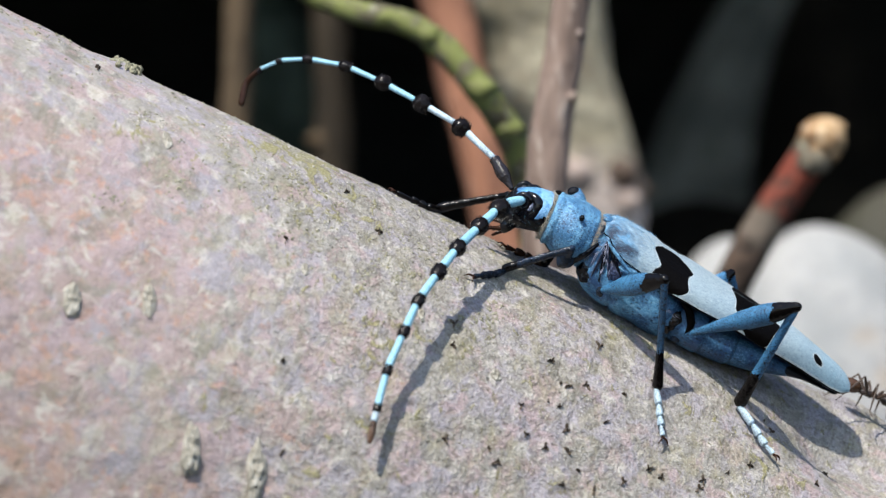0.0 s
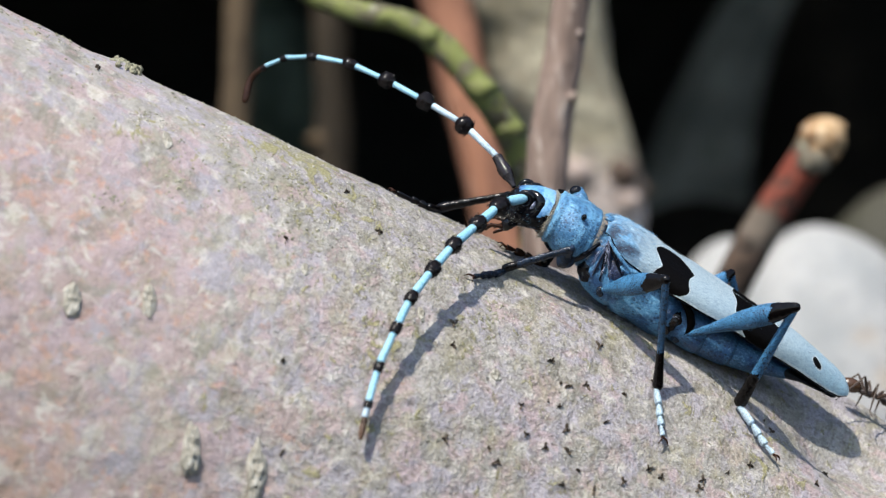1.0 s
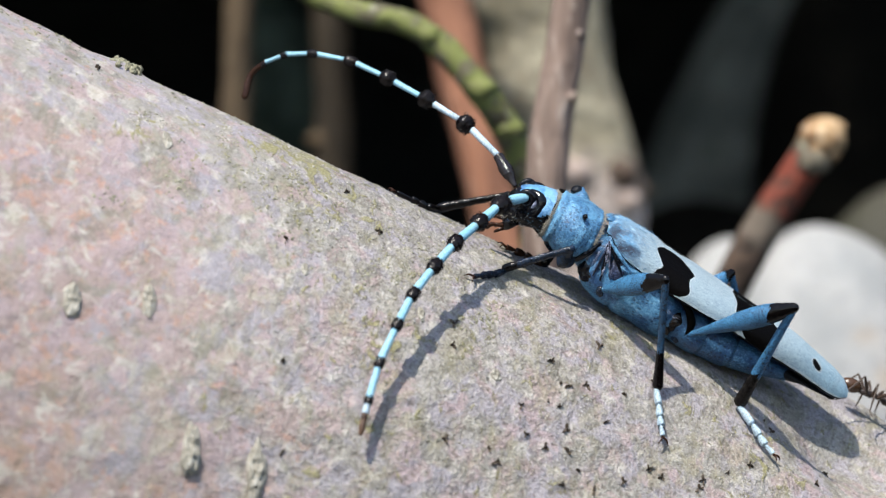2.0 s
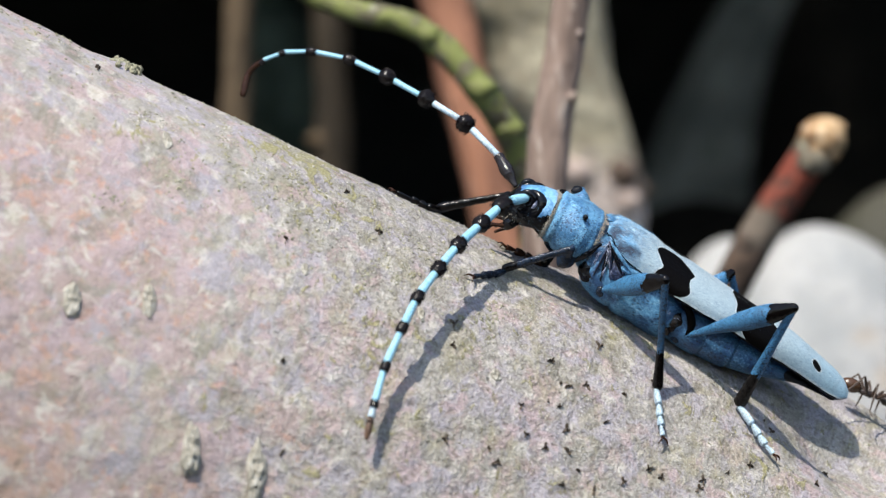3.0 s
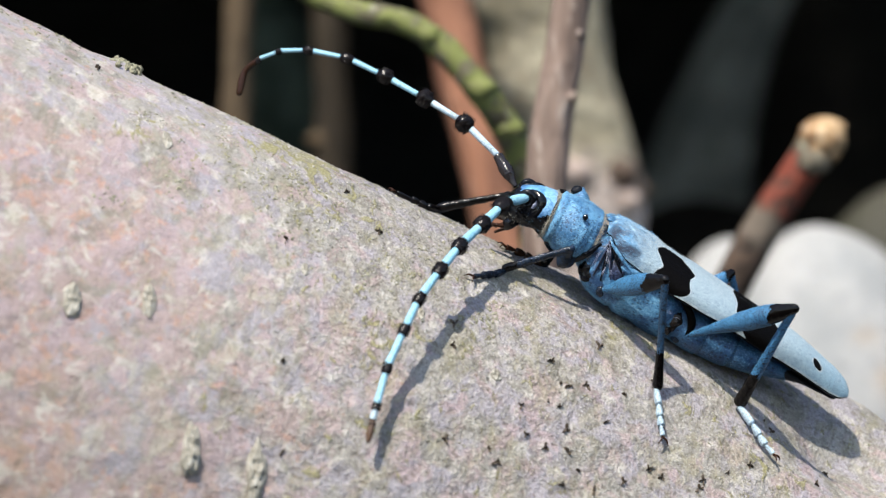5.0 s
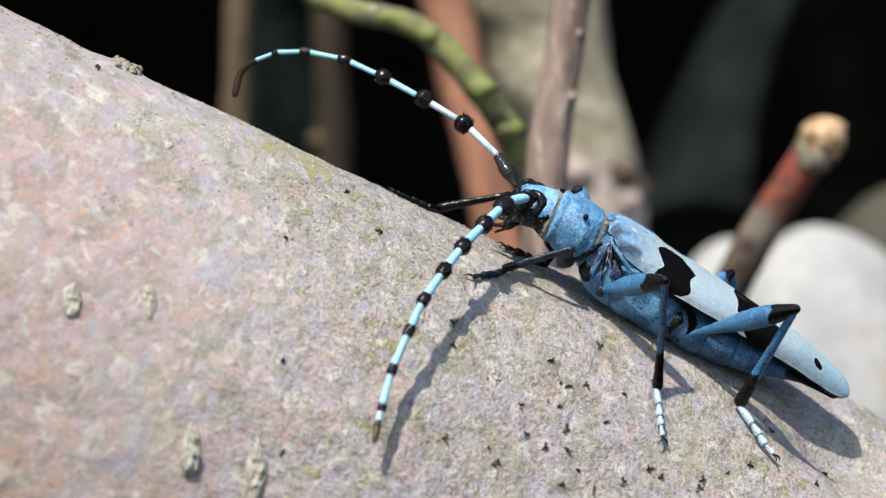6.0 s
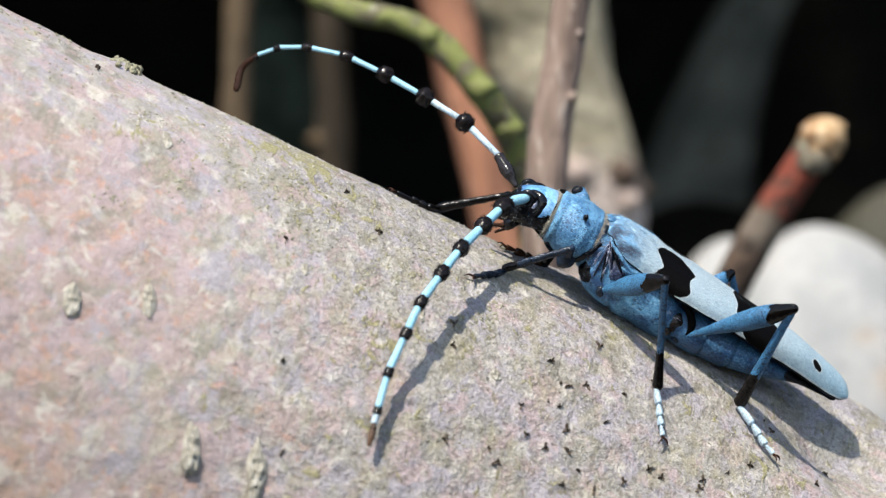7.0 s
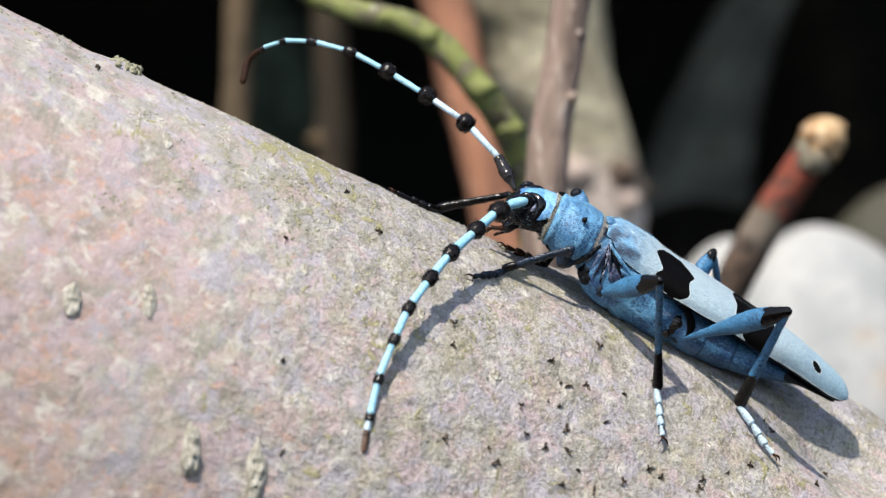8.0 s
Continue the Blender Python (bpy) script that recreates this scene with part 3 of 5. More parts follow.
lichen_crust("cork_crumb", patches(26, 32, 0.10) + [(10.28, 49.54, 4.5, 9, 130, 0.075), (21.3, 50.73, 4.5, 9, 130, 0.075), (5.04, 59.34, 4.5, 9, 130, 0.075), (-3.45, 55.86, 4.5, 9, 130, 0.075), (17.03, 48.39, 4.5, 9, 130, 0.075), (9.75, 37.04, 4.5, 9, 130, 0.075), (-44, 84, 2.5, 6, 40, 0.11), (-39, 84, 2.5, 6, 40, 0.11), (-34, 84, 2.5, 6, 40, 0.11), (-29, 84, 2.5, 6, 40, 0.11), (-24, 84, 2.5, 6, 40, 0.11), (-19, 84, 2.5, 6, 40, 0.11), (-14, 84, 2.5, 6, 40, 0.11), (-9, 84, 2.5, 6, 40, 0.11), (-4, 84, 2.5, 6, 40, 0.11), (1, 84, 2.5, 6, 40, 0.11), (6, 84, 2.5, 6, 40, 0.11), (11, 84, 2.5, 6, 40, 0.11)], CORK, "pale crumbs of bark", 22)
rng = random.Random(5)
for k in range(26):
    bark_flake(14.22 + rng.gauss(0, 11.0), rng.uniform(2, 66), rng.uniform(0.10, 0.42), 100 + k)


# ---- the beetle: x forward, y to its left side, z up, millimetres ----
BEETLE = Matrix(((-0.90643, -0.04617, 0.41982, 0.01223), (-0.07846, -0.95830, -0.27479, -0.00390), (0.41500, -0.28202, 0.86501, -0.00037), (0.00000, 0.00000, 0.00000, 1.00000)))
beetle = new("longhorn_beetle")
beetle.matrix_world = BEETLE
tagged(beetle, "pale blue longhorn beetle with black spots, standing on a log", "beetle")

TRUNK = []          # parts that sway with the body

EX = [1.35, 0.55, -0.12, -1.57, -3.46, -5.8, -9.8, -12.25, -14.65, -17.15, -18.65, -19.45, -19.85]
RIDGE = [2.30, 2.52, 2.55, 2.42, 2.10, 1.66, 0.98, 0.58, 0.18, -0.55, -1.06, -1.50, -1.90]
EDGE = [1.75, 1.42, 1.0, 0.55, 0.08, -0.19, -0.68, -1.18, -1.62, -2.18, -2.48, -2.46, -2.28]
HALF = [1.9, 2.6, 3.0, 3.25, 3.45, 3.55, 3.35, 2.85, 2.25, 1.62, 1.28, 1.05, 0.8]
SPOTS = [[(3.09, 0.37), (3.65, 0.45), (4.3, 0.12), (4.95, -0.44), (5.37, -1.04), (5.78, -1.6), (5.35, -1.89), (5.28, -2.29), (5.25, -2.82), (4.74, -3.06), (3.93, -2.86), (3.23, -2.25), (2.66, -1.57), (2.89, -1.2), (3.36, -0.88), (3.23, -0.24)],
         [(8.65, -2.61), (9.26, -2.98), (10.17, -3.7), (11.08, -4.43), (11.66, -5.16), (11.92, -5.57), (11.38, -6.14), (10.76, -6.96), (10.06, -6.63), (9.28, -6.06), (9.01, -5.25), (8.96, -4.68), (8.66, -4.11), (8.8, -3.54)],
         [(14.38, -7.64), (14.60, -7.60), (14.88, -7.98), (15.0, -8.34), (14.86, -8.50), (14.60, -8.28), (14.42, -7.95)]]


def rounded(shape, k=6):
    """The closed outline with its corners rounded off."""
    out, n = [], len(shape)
    for i in range(n):
        p0, p1, p2, p3 = (Vector(shape[(i + j) % n]) for j in (-1, 0, 1, 2))
        for j in range(k):
            u = j / k
            out.append(tuple(0.5 * (2 * p1 + (p2 - p0) * u + (2 * p0 - 5 * p1 + 4 * p2 - p3) * u * u + (3 * p1 - p0 - 3 * p2 + p3) * u**3)))
    return out


def in_shape(x, z, shape):
    """Signed distance to a spot's outline in the camera's view, negative inside."""
    best, inside = 1e9, False
    for (ax, az), (bx, bz) in zip(shape, shape[1:] + shape[:1]):
        u = max(0.0, min(1.0, ((x - ax) * (bx - ax) + (z - az) * (bz - az)) / ((bx - ax) ** 2 + (bz - az) ** 2)))
        best = min(best, math.hypot(x - ax - u * (bx - ax), z - az - u * (bz - az)))
        if (az > z) != (bz > z) and x < (bx - ax) * (z - az) / (bz - az) + ax:
            inside = not inside
    return -best if inside else best


SPOTS = [rounded(sp) for sp in SPOTS]


VIEW_U, VIEW_V = Vector((-0.9064, -0.0462, 0.4198)), Vector((0.415, -0.282, 0.865))     # camera's right and up in beetle space; the spots are drawn to fit this view
BOUNDS = [(min(p[0] for p in sp) - 0.5, max(p[0] for p in sp) + 0.5) for sp in SPOTS]


def elytron(side):
    nx, na = 360, 96
    xs = np.linspace(EX[0], EX[-1], nx)
    hw, zr, ze = glide(EX, HALF, xs), glide(EX, RIDGE, xs), glide(EX, EDGE, xs)
    bm = bmesh.new()
    outer, inner = [], []
    for x, w, r, e in zip(xs, hw, zr, ze):
        ro, ri = [], []
        for k in range(na):
            a = 0.5 * math.pi * k / (na - 1)
            y = w * math.sin(a) ** 0.92
            z = e + (r - e) * max(math.cos(a), 0.0) ** 0.78
            rise = max(0.0, min(1.0, (x + 3.0) / 3.0))
            bump = 0.03 * noise.noise(Vector((x * 0.8, y * 0.8, side * 3.0)))
            bump += rise * (0.20 * noise.noise(Vector((x * 1.1, y * 1.3, side * 2.0 + z))) + 0.08 * noise.noise(Vector((x * 3.0, y * 3.0, z * 3.0))))
            ro.append(bm.verts.new((x, side * (y + 0.02), z + bump)))
            ri.append(bm.verts.new((x, side * max(y - 0.16, 0.02), z - 0.14)))
        outer.append(ro)
        inner.append(ri)
    for i in range(nx - 1):
        for k in range(na - 1):
            f = bm.faces.new((outer[i][k], outer[i][k + 1], outer[i + 1][k + 1], outer[i + 1][k]))
            c = f.calc_center_median()
            q = Vector((c.x, abs(c.y), c.z))
            u, v = q.dot(VIEW_U), q.dot(VIEW_V)
            wob = 0.05 * noise.noise(Vector((c.x * 2.2, 0.0, c.z * 2.2 + side))) + 0.012 * noise.noise(Vector((c.x * 6, 0.0, c.z * 6)))
            d = min((in_shape(u, v, sp) + wob * k2 for sp, (lo, hi), k2 in zip(SPOTS, BOUNDS, (1, 1, 0.3)) if lo < u < hi), default=9.0)
            if c.x > -8:
                d = max(d, 0.45 - abs(c.y) + wob)
            if d < 0:
                f.material_index = 1
            elif d < 0.08:
                f.material_index = 2
            if k > na - 6 and d > 0 and c.x < -2.5:
                f.material_index = 2
            if k > na - 3 and d > 0:
                f.material_index = 3
            bm.faces.new((inner[i][k], inner[i + 1][k], inner[i + 1][k + 1], inner[i][k + 1])).material_index = 1
        bm.faces.new((outer[i][-1], inner[i][-1], inner[i + 1][-1], outer[i + 1][-1])).material_index = 3
        bm.faces.new((outer[i][0], outer[i + 1][0], inner[i + 1][0], inner[i][0]))
    for i in (0, nx - 1):
        for k in range(na - 1):
            bm.faces.new((outer[i][k], inner[i][k], inner[i][k + 1], outer[i][k + 1]))
    ob = part("elytron", bm, (ELYTRON, BLACK, RIM, SHELL), beetle, "velvety pale blue wing case with black spots")
    hairs(ob, 2200, 0.13, HAIR_BLUE, (-1.0, 0, 0), 0.4, 0.013, 7, lambda c: (c[:, 0] > -2.4) & (np.abs(c[:, 1]) > 0.3))
    TRUNK.append(ob)


elytron(1)
elytron(-1)


def thorax_dent(p, a):
    d = 0.10 * noise.noise(p * 0.9)
    d -= 0.16 * max(0.0, 1 - abs(p.x + 0.35 - 0.25 * p.z) / 0.28)
    d -= 0.14 * max(0.0, 1 - abs(p.x - 1.1 + 0.3 * p.z) / 0.22)
    return p + Vector((0, math.cos(a), math.sin(a))) * d


TRUNK.append(part("thorax", loft([(2.4, 1.5, 1.0, -1.2), (1.6, 2.3, 1.5, -2.4), (0.0, 2.85, 1.4, -3.3), (-3.0, 3.1, 0.9, -3.8), (-5.2, 3.0, 0.5, -4.05), (-6.4, 2.2, 0.0, -3.8)], 56, 90, 2.4, thorax_dent), BLUE_BELLY, beetle, "blue hairy underside of the thorax"))


thorax = TRUNK[-1]
HIP = black_material("brown_black_hip", (0.012, 0.008, 0.006), 0.16, 0.30, 6.0, 0.10, 0.12)
PURPLE = fuzz_material("violet_black_shell", (0.020, 0.026, 0.060), (0.003, 0.003, 0.006), (0.16, 0.20, 0.34), 0.5, 0.26, 0.66, (0.010, 0.011, 0.026), 0.14)
for p, r, mat, label in (((1.15, 1.75, -1.25), (0.85, 0.75, 1.05), SHELL, "dark shiny hip plate"), ((0.75, 2.0, 0.15), (1.0, 0.72, 1.5), BLUE_ABDOMEN, "dark blue side plate"),
                         ((-0.55, 2.55, -0.25), (0.75, 0.55, 0.95), PURPLE, "violet black side plate"), ((-1.3, 2.72, 0.25), (1.0, 0.50, 0.60), BLUE, "bright blue side plate"),
                         ((-5.75, 2.55, -1.95), (0.60, 0.45, 0.70), HIP, "brown black hairy hip"), ((-5.45, 2.5, -2.75), (0.45, 0.45, 0.40), HIP, "brown black hairy hip")):
    part("pleural_plate", ball(p, *r, 44, lump=0.28, freq=1.8), mat, thorax, label)
# dark tube added where shade fills the gap behind the pronotum
part("collar", tube([(1.45, 2.50, 1.0), (1.90, 2.38, 0.05), (2.45, 2.05, -0.85), (2.9, 1.5, -1.4)], [0.10, 0.22, 0.26, 0.15], 16, 30, rough=0.06), SHELL, thorax, "dark shiny strip for the shaded gap behind the neck shield")
# black tube laid where the hollow behind the hind hip is in shade
part("hip_cleft", tube([(-5.55, 2.75, -0.35), (-6.35, 2.95, -0.80), (-6.95, 2.95, -1.75), (-6.85, 2.9, -2.5)], [0.10, 0.26, 0.30, 0.12], 16, 30), BLACK, thorax, "black strip for the shade between thorax and abdomen")
for k, (b, r, mat) in enumerate((((0.95, 2.60, -1.4), 0.09, PURPLE), ((0.35, 2.80, -1.45), 0.13, SHELL), ((-0.25, 2.92, -1.05), 0.10, PURPLE), ((-0.95, 3.05, -0.45), 0.13, SHELL), ((-1.35, 3.2, 0.15), 0.14, BLUE))):
    b = Vector(b)
    a = Vector((0.95, 2.72, 1.45))
    mid = a.lerp(b, 0.5) + Vector((0, 0.12, 0))
    part("ridge", tube([a, mid, b], [0.10, r, r * 0.9, 0.05], 14, 24, rough=0.08, seed=k), mat, thorax, "wrinkle of the side plate")


def hair_fan(a, b, c, seed, count=34, spread=0.07):
    """A crease lined with silvery hair."""
    rng = random.Random(seed)
    bm = bmesh.new()
    a, b, c = Vector(a), Vector(b), Vector(c)
    for _ in range(count):
        u = rng.random() * 0.8
        p = a.lerp(b, u * 2) if u < 0.5 else b.lerp(c, u * 2 - 1)
        q = a.lerp(b, min(1, (u + 0.2) * 2)) if u + 0.2 < 0.5 else b.lerp(c, (u + 0.2) * 2 - 1)
        off = Vector((rng.gauss(0, spread), rng.gauss(0, spread * 0.5), rng.gauss(0, spread)))
        tube([p + off, q + off * 1.3 + Vector((0, 0.05, 0))], [0.015, 0.005], 4, 3, bm=bm)
    return bm


for k, (a, b, c) in enumerate((((0.95, 2.85, 1.40), (0.55, 3.1, 0.0), (0.35, 3.0, -1.40)), ((0.95, 2.85, 1.30), (0.35, 3.2, 0.05), (-0.35, 3.15, -0.95)), ((1.0, 2.8, 1.30), (1.35, 2.8, 0.2), (1.15, 2.7, -1.0)), ((-4.18, 3.15, -1.37), (-5.08, 3.2, -1.39), (-5.96, 3.1, -1.52)))):
    tagged(part("seam_hair", hair_fan(a, b, c, k, 14, 0.05), LILAC, thorax, "silvery haired seam"), kind="stuff")


def abdomen_dent(p, a):
    k = (p.x + 6.0) / 2.35
    f = k - math.floor(k)
    return p - Vector((0, math.cos(a), math.sin(a))) * (0.22 * max(0.0, 1 - f / 0.10) + 0.10 * f)


TRUNK.append(part("abdomen", loft([(-5.0, 2.6, -0.3, -3.8), (-7.0, 3.15, -0.2, -4.1), (-10.0, 3.1, -0.7, -4.1), (-12.5, 2.6, -1.2, -3.75), (-14.4, 1.8, -1.7, -3.35), (-15.8, 0.9, -2.1, -3.0), (-16.3, 0.2, -2.4, -2.8)], 48, 120, 2.2, abdomen_dent), BLUE_ABDOMEN, beetle, "dark blue ringed abdomen"))


wing = part("folded_wing", loft([(-13.2, 1.5, -1.5, -2.2), (-14.5, 1.6, -1.75, -3.05), (-16.4, 1.3, -2.25, -2.9), (-18.3, 0.8, -2.6, -3.0), (-19.1, 0.5, -2.75, -3.05), (-19.3, 0.15, -2.88, -3.0)], 32, 40, 2.0), WING, beetle, "dark folded hind wing tip")
TRUNK.append(wing)


def pronotum_dent(p, a):
    d = 0.06 * noise.noise(p * 1.3) + 0.03 * noise.noise(p * 4.0)
    low = max(0.0, -math.sin(a) + 0.5)
    d += 0.16 * math.exp(-((p.x - 3.2) / 0.8) ** 2) * max(0.0, abs(math.cos(a)) - 0.3) - 0.20 * math.exp(-((p.x - 4.75) / 0.30) ** 2) * min(1.0, low) - 0.14 * math.exp(-((p.x - 2.35) / 0.22) ** 2) * min(1.0, low)
    d += 0.28 * max(0.0, 1 - abs(p.x - 1.95) / 0.35) * 0.4 + 0.12 * max(0.0, 1 - abs(p.x - 5.0) / 0.3)
    return p + Vector((0, math.cos(a), math.sin(a))) * d


pronotum = part("pronotum", loft([(1.6, 2.0, 2.2, -1.5), (2.1, 2.45, 2.5, -1.7), (3.4, 2.75, 2.7, -1.6), (4.4, 2.45, 2.7, -1.35), (5.1, 2.12, 2.5, -1.05), (5.35, 1.8, 2.2, -0.7)], 56, 70, 2.1, pronotum_dent), BLUE, beetle, "bright blue velvety neck shield")
TRUNK.append(pronotum)
for sgn in (1, -1):
    part("tooth", ball((3.28, sgn * 2.42, 2.22), 0.20, 0.20, 0.24, 16), GLOSS, pronotum, "black tooth")
part("hump", tube([(3.7, -1.4, 2.1), (3.75, -1.55, 2.6), (3.85, -1.7, 2.88)], [0.95, 0.62, 0.26], 20, 16, blunt=True), BLUE, pronotum, "blue hump under the black spot")
part("side_spot", ball((4.15, -1.62, 2.70), 0.44, 0.40, 0.40, 24, lump=0.2), GLOSS, pronotum, "raised black spot")
part("front_spot", ball((5.02, -0.55, 2.52), 0.48, 0.50, 0.14, 20), BLACK, pronotum, "black spot")


def fringe(x0, hw, top, bot, lean, seed, count=240):
    """A fringe of fine hair round the body at x0."""
    rng = random.Random(seed)
    bm = bmesh.new()
    for _ in range(count):
        a = rng.uniform(-1.3, math.pi + 1.3)
        out = Vector((0, math.cos(a), math.sin(a)))
        root = Vector((x0 + rng.gauss(0, 0.09), hw * math.cos(a), (top + bot) / 2 + (top - bot) / 2 * math.sin(a)))
        tip = root + Vector((lean, 0, 0)) * rng.uniform(0.5, 1.1) + out * rng.uniform(-0.02, 0.06) + Vector((0, rng.gauss(0, 0.09), rng.gauss(0, 0.09)))
        tube([root, tip], [0.010, 0.004], 4, 3, bm=bm)
    return bm


tagged(part("front_fringe", fringe(5.30, 1.93, 2.44, -0.95, 0.22, 1, 1500), FRINGE, pronotum, "tawny hair fringe"), kind="stuff")
tagged(part("rear_fringe", fringe(1.86, 2.37, 2.41, -1.66, -0.26, 2, 1500), FRINGE, pronotum, "tawny hair fringe"), kind="stuff")

TRUNK.append(part("scutellum", ball((1.3, 0.0, 2.3), 0.55, 0.6, 0.25, 16), BLUE, beetle))


def head_shape():
    """The head's shell: blue hair on the crown, light blue behind the eye, bare and dark elsewhere."""
    bm = loft([(4.95, 1.65, 2.25, -0.35), (5.6, 1.86, 2.42, -0.55), (6.4, 1.90, 2.36, -0.72), (7.2, 1.80, 2.14, -0.88), (7.9, 1.58, 1.80, -0.98), (8.4, 1.20, 1.35, -0.85), (8.68, 0.6, 0.75, -0.4)], 72, 100, 2.2,
              lambda p, a: p + Vector((0, math.cos(a), math.sin(a))) * (0.05 * noise.noise(p * 1.6) + 0.025 * noise.noise(p * 5.0)))
    for f in bm.faces:
        c = f.calc_center_median()
        w = 0.12 * noise.noise(c * 2.2) + 0.06 * noise.noise(c * 6.0)
        nape = c.x < 5.50 + 0.5 * w
        cheek = c.x < 6.45 + w and c.z > 0.62 + 0.55 * (6.4 - c.x) + w
        crown = c.z > 1.62 + w and c.x < 8.1 + w
        f.material_index = 1 if nape else 2 if cheek else 0 if crown else 1
    return bm


head = part("head", head_shape(), (BLUE_HEAD, SHELL, SKY_BLUE), beetle, "blue head with dark shiny face")
TRUNK.append(head)
for sgn in (1, -1):
    arc = [Vector((x, sgn * y, z)) for x, y, z in [(7.30, 0.98, 1.98), (6.82, 1.20, 1.92), (6.40, 1.40, 1.60), (6.33, 1.46, 1.06), (6.62, 1.46, 0.44), (7.15, 1.34, 0.10)]]
    part("eye", tube(arc, [0.18, 0.34, 0.42, 0.45, 0.44, 0.26], 20, 44, blunt=True), GLOSS, head, "glossy black kidney-shaped eye")
    ring = [Vector((7.50 + 0.50 * math.cos(q) * 0.95, sgn * (1.52 - 0.10 * math.cos(q)), 1.42 + 0.50 * math.sin(q))) for q in np.linspace(0.2, 2 * math.pi + 0.2, 15)]
    part("antenna_socket", tube(ring, [0.20, 0.24, 0.22, 0.24, 0.20], 14, 48), GLOSS, head, "dark antenna socket ring")
    part("socket_pit", ball((7.50, sgn * 1.38, 1.42), 0.48, 0.36, 0.48, 24, lump=0.2), SHELL, head, "dark pit within the socket")
    part("eye_notch", tube([(7.0, sgn * 1.56, 1.76), (6.85, sgn * 1.70, 1.30), (6.98, sgn * 1.68, 0.80)], [0.08, 0.17, 0.09], 10, 16, rough=0.1), LILAC, head, "pale haired notch within the eye")
    part("mandible", tube([(7.55, sgn * 0.95, -0.45), (7.85, sgn * 0.80, -1.05), (7.85, sgn * 0.25, -1.55)], [0.46, 0.40, 0.12], 16, 20, rough=0.06), GLOSS, head, "black mandible")
    part("palp", tube([(7.63, sgn * 0.8, -0.93), (8.30, sgn * 1.0, -1.28), (8.65, sgn * 1.05, -1.35)], [0.14, 0.16, 0.13], 12, 16), BROWN, head, "brown mouth feeler")
    part("palp", tube([(8.58, sgn * 1.05, -1.34), (8.95, sgn * 1.08, -1.50), (9.10, sgn * 1.05, -1.85)], [0.10, 0.17, 0.13], 12, 16, blunt=True), BROWN, head, "brown tip of the mouth feeler")
    part("lower_palp", tube([(7.7, sgn * 0.55, -1.35), (8.2, sgn * 0.7, -1.70), (8.42, sgn * 0.7, -1.95)], [0.10, 0.13, 0.10], 12, 16, blunt=True), BROWN, head, "brown lower mouth feeler")
part("face", ball((7.85, 0.0, -0.05), 0.78, 1.38, 0.98, 40, lump=0.25, freq=3.0), GLOSS, head, "dark shiny face")


hairs(pronotum, 1300, 0.20, HAIR_BLUE, (-0.7, 0, 0.2), 0.7, 0.014, 1)
hairs(thorax, 2200, 0.34, HAIR_BLUE, (-1.0, 0, -0.3), 0.35, 0.014, 2)
hairs(head, 260, 0.22, FRINGE, (0.2, 0, -0.8), 0.6, 0.012, 6, lambda c: (c[:, 2] < 0.5) & (c[:, 0] > 6.8))
hairs(head, 500, 0.18, HAIR_BLUE, (-0.6, 0, 0.3), 0.7, 0.012, 5)


# ---- limbs ----
def limb(name, a, b, radii, mats, owner, cut=None, flat=0.85, bow=0.0, at=None):
    """A leg's section from a to b; cut: where along it the second material begins."""
    a, b = Vector(a), Vector(b)
    mid = (a + b) / 2 + Vector((0, 0, bow))
    rng = random.Random(name + str(len(LEGS)))
    index = (lambda r: 0 if r < cut + rng.uniform(-0.035, 0.035) else 1) if cut is not None else None
    bm = tube([a, mid, b], radii, 28, 80, flat, index, blunt=True)
    if cut is not None:
        axis = (b - a) / (b - a).length_squared
        for f in bm.faces:
            c = f.calc_center_median()
            u = (c - a).dot(axis)
            lift = (c - a.lerp(b, u)).z
            f.material_index = 1 if u > cut + 0.06 * lift + 0.05 * noise.noise(c * 1.8) + 0.03 * noise.noise(c * 6.0) else 0
    for v in bm.verts:
        v.co += Vector((0.03, 0.03, 0.03)) * noise.noise(v.co * 3.0)
    return part(name, bm, mats, owner, at=at or tuple(a))


LEGS = {}


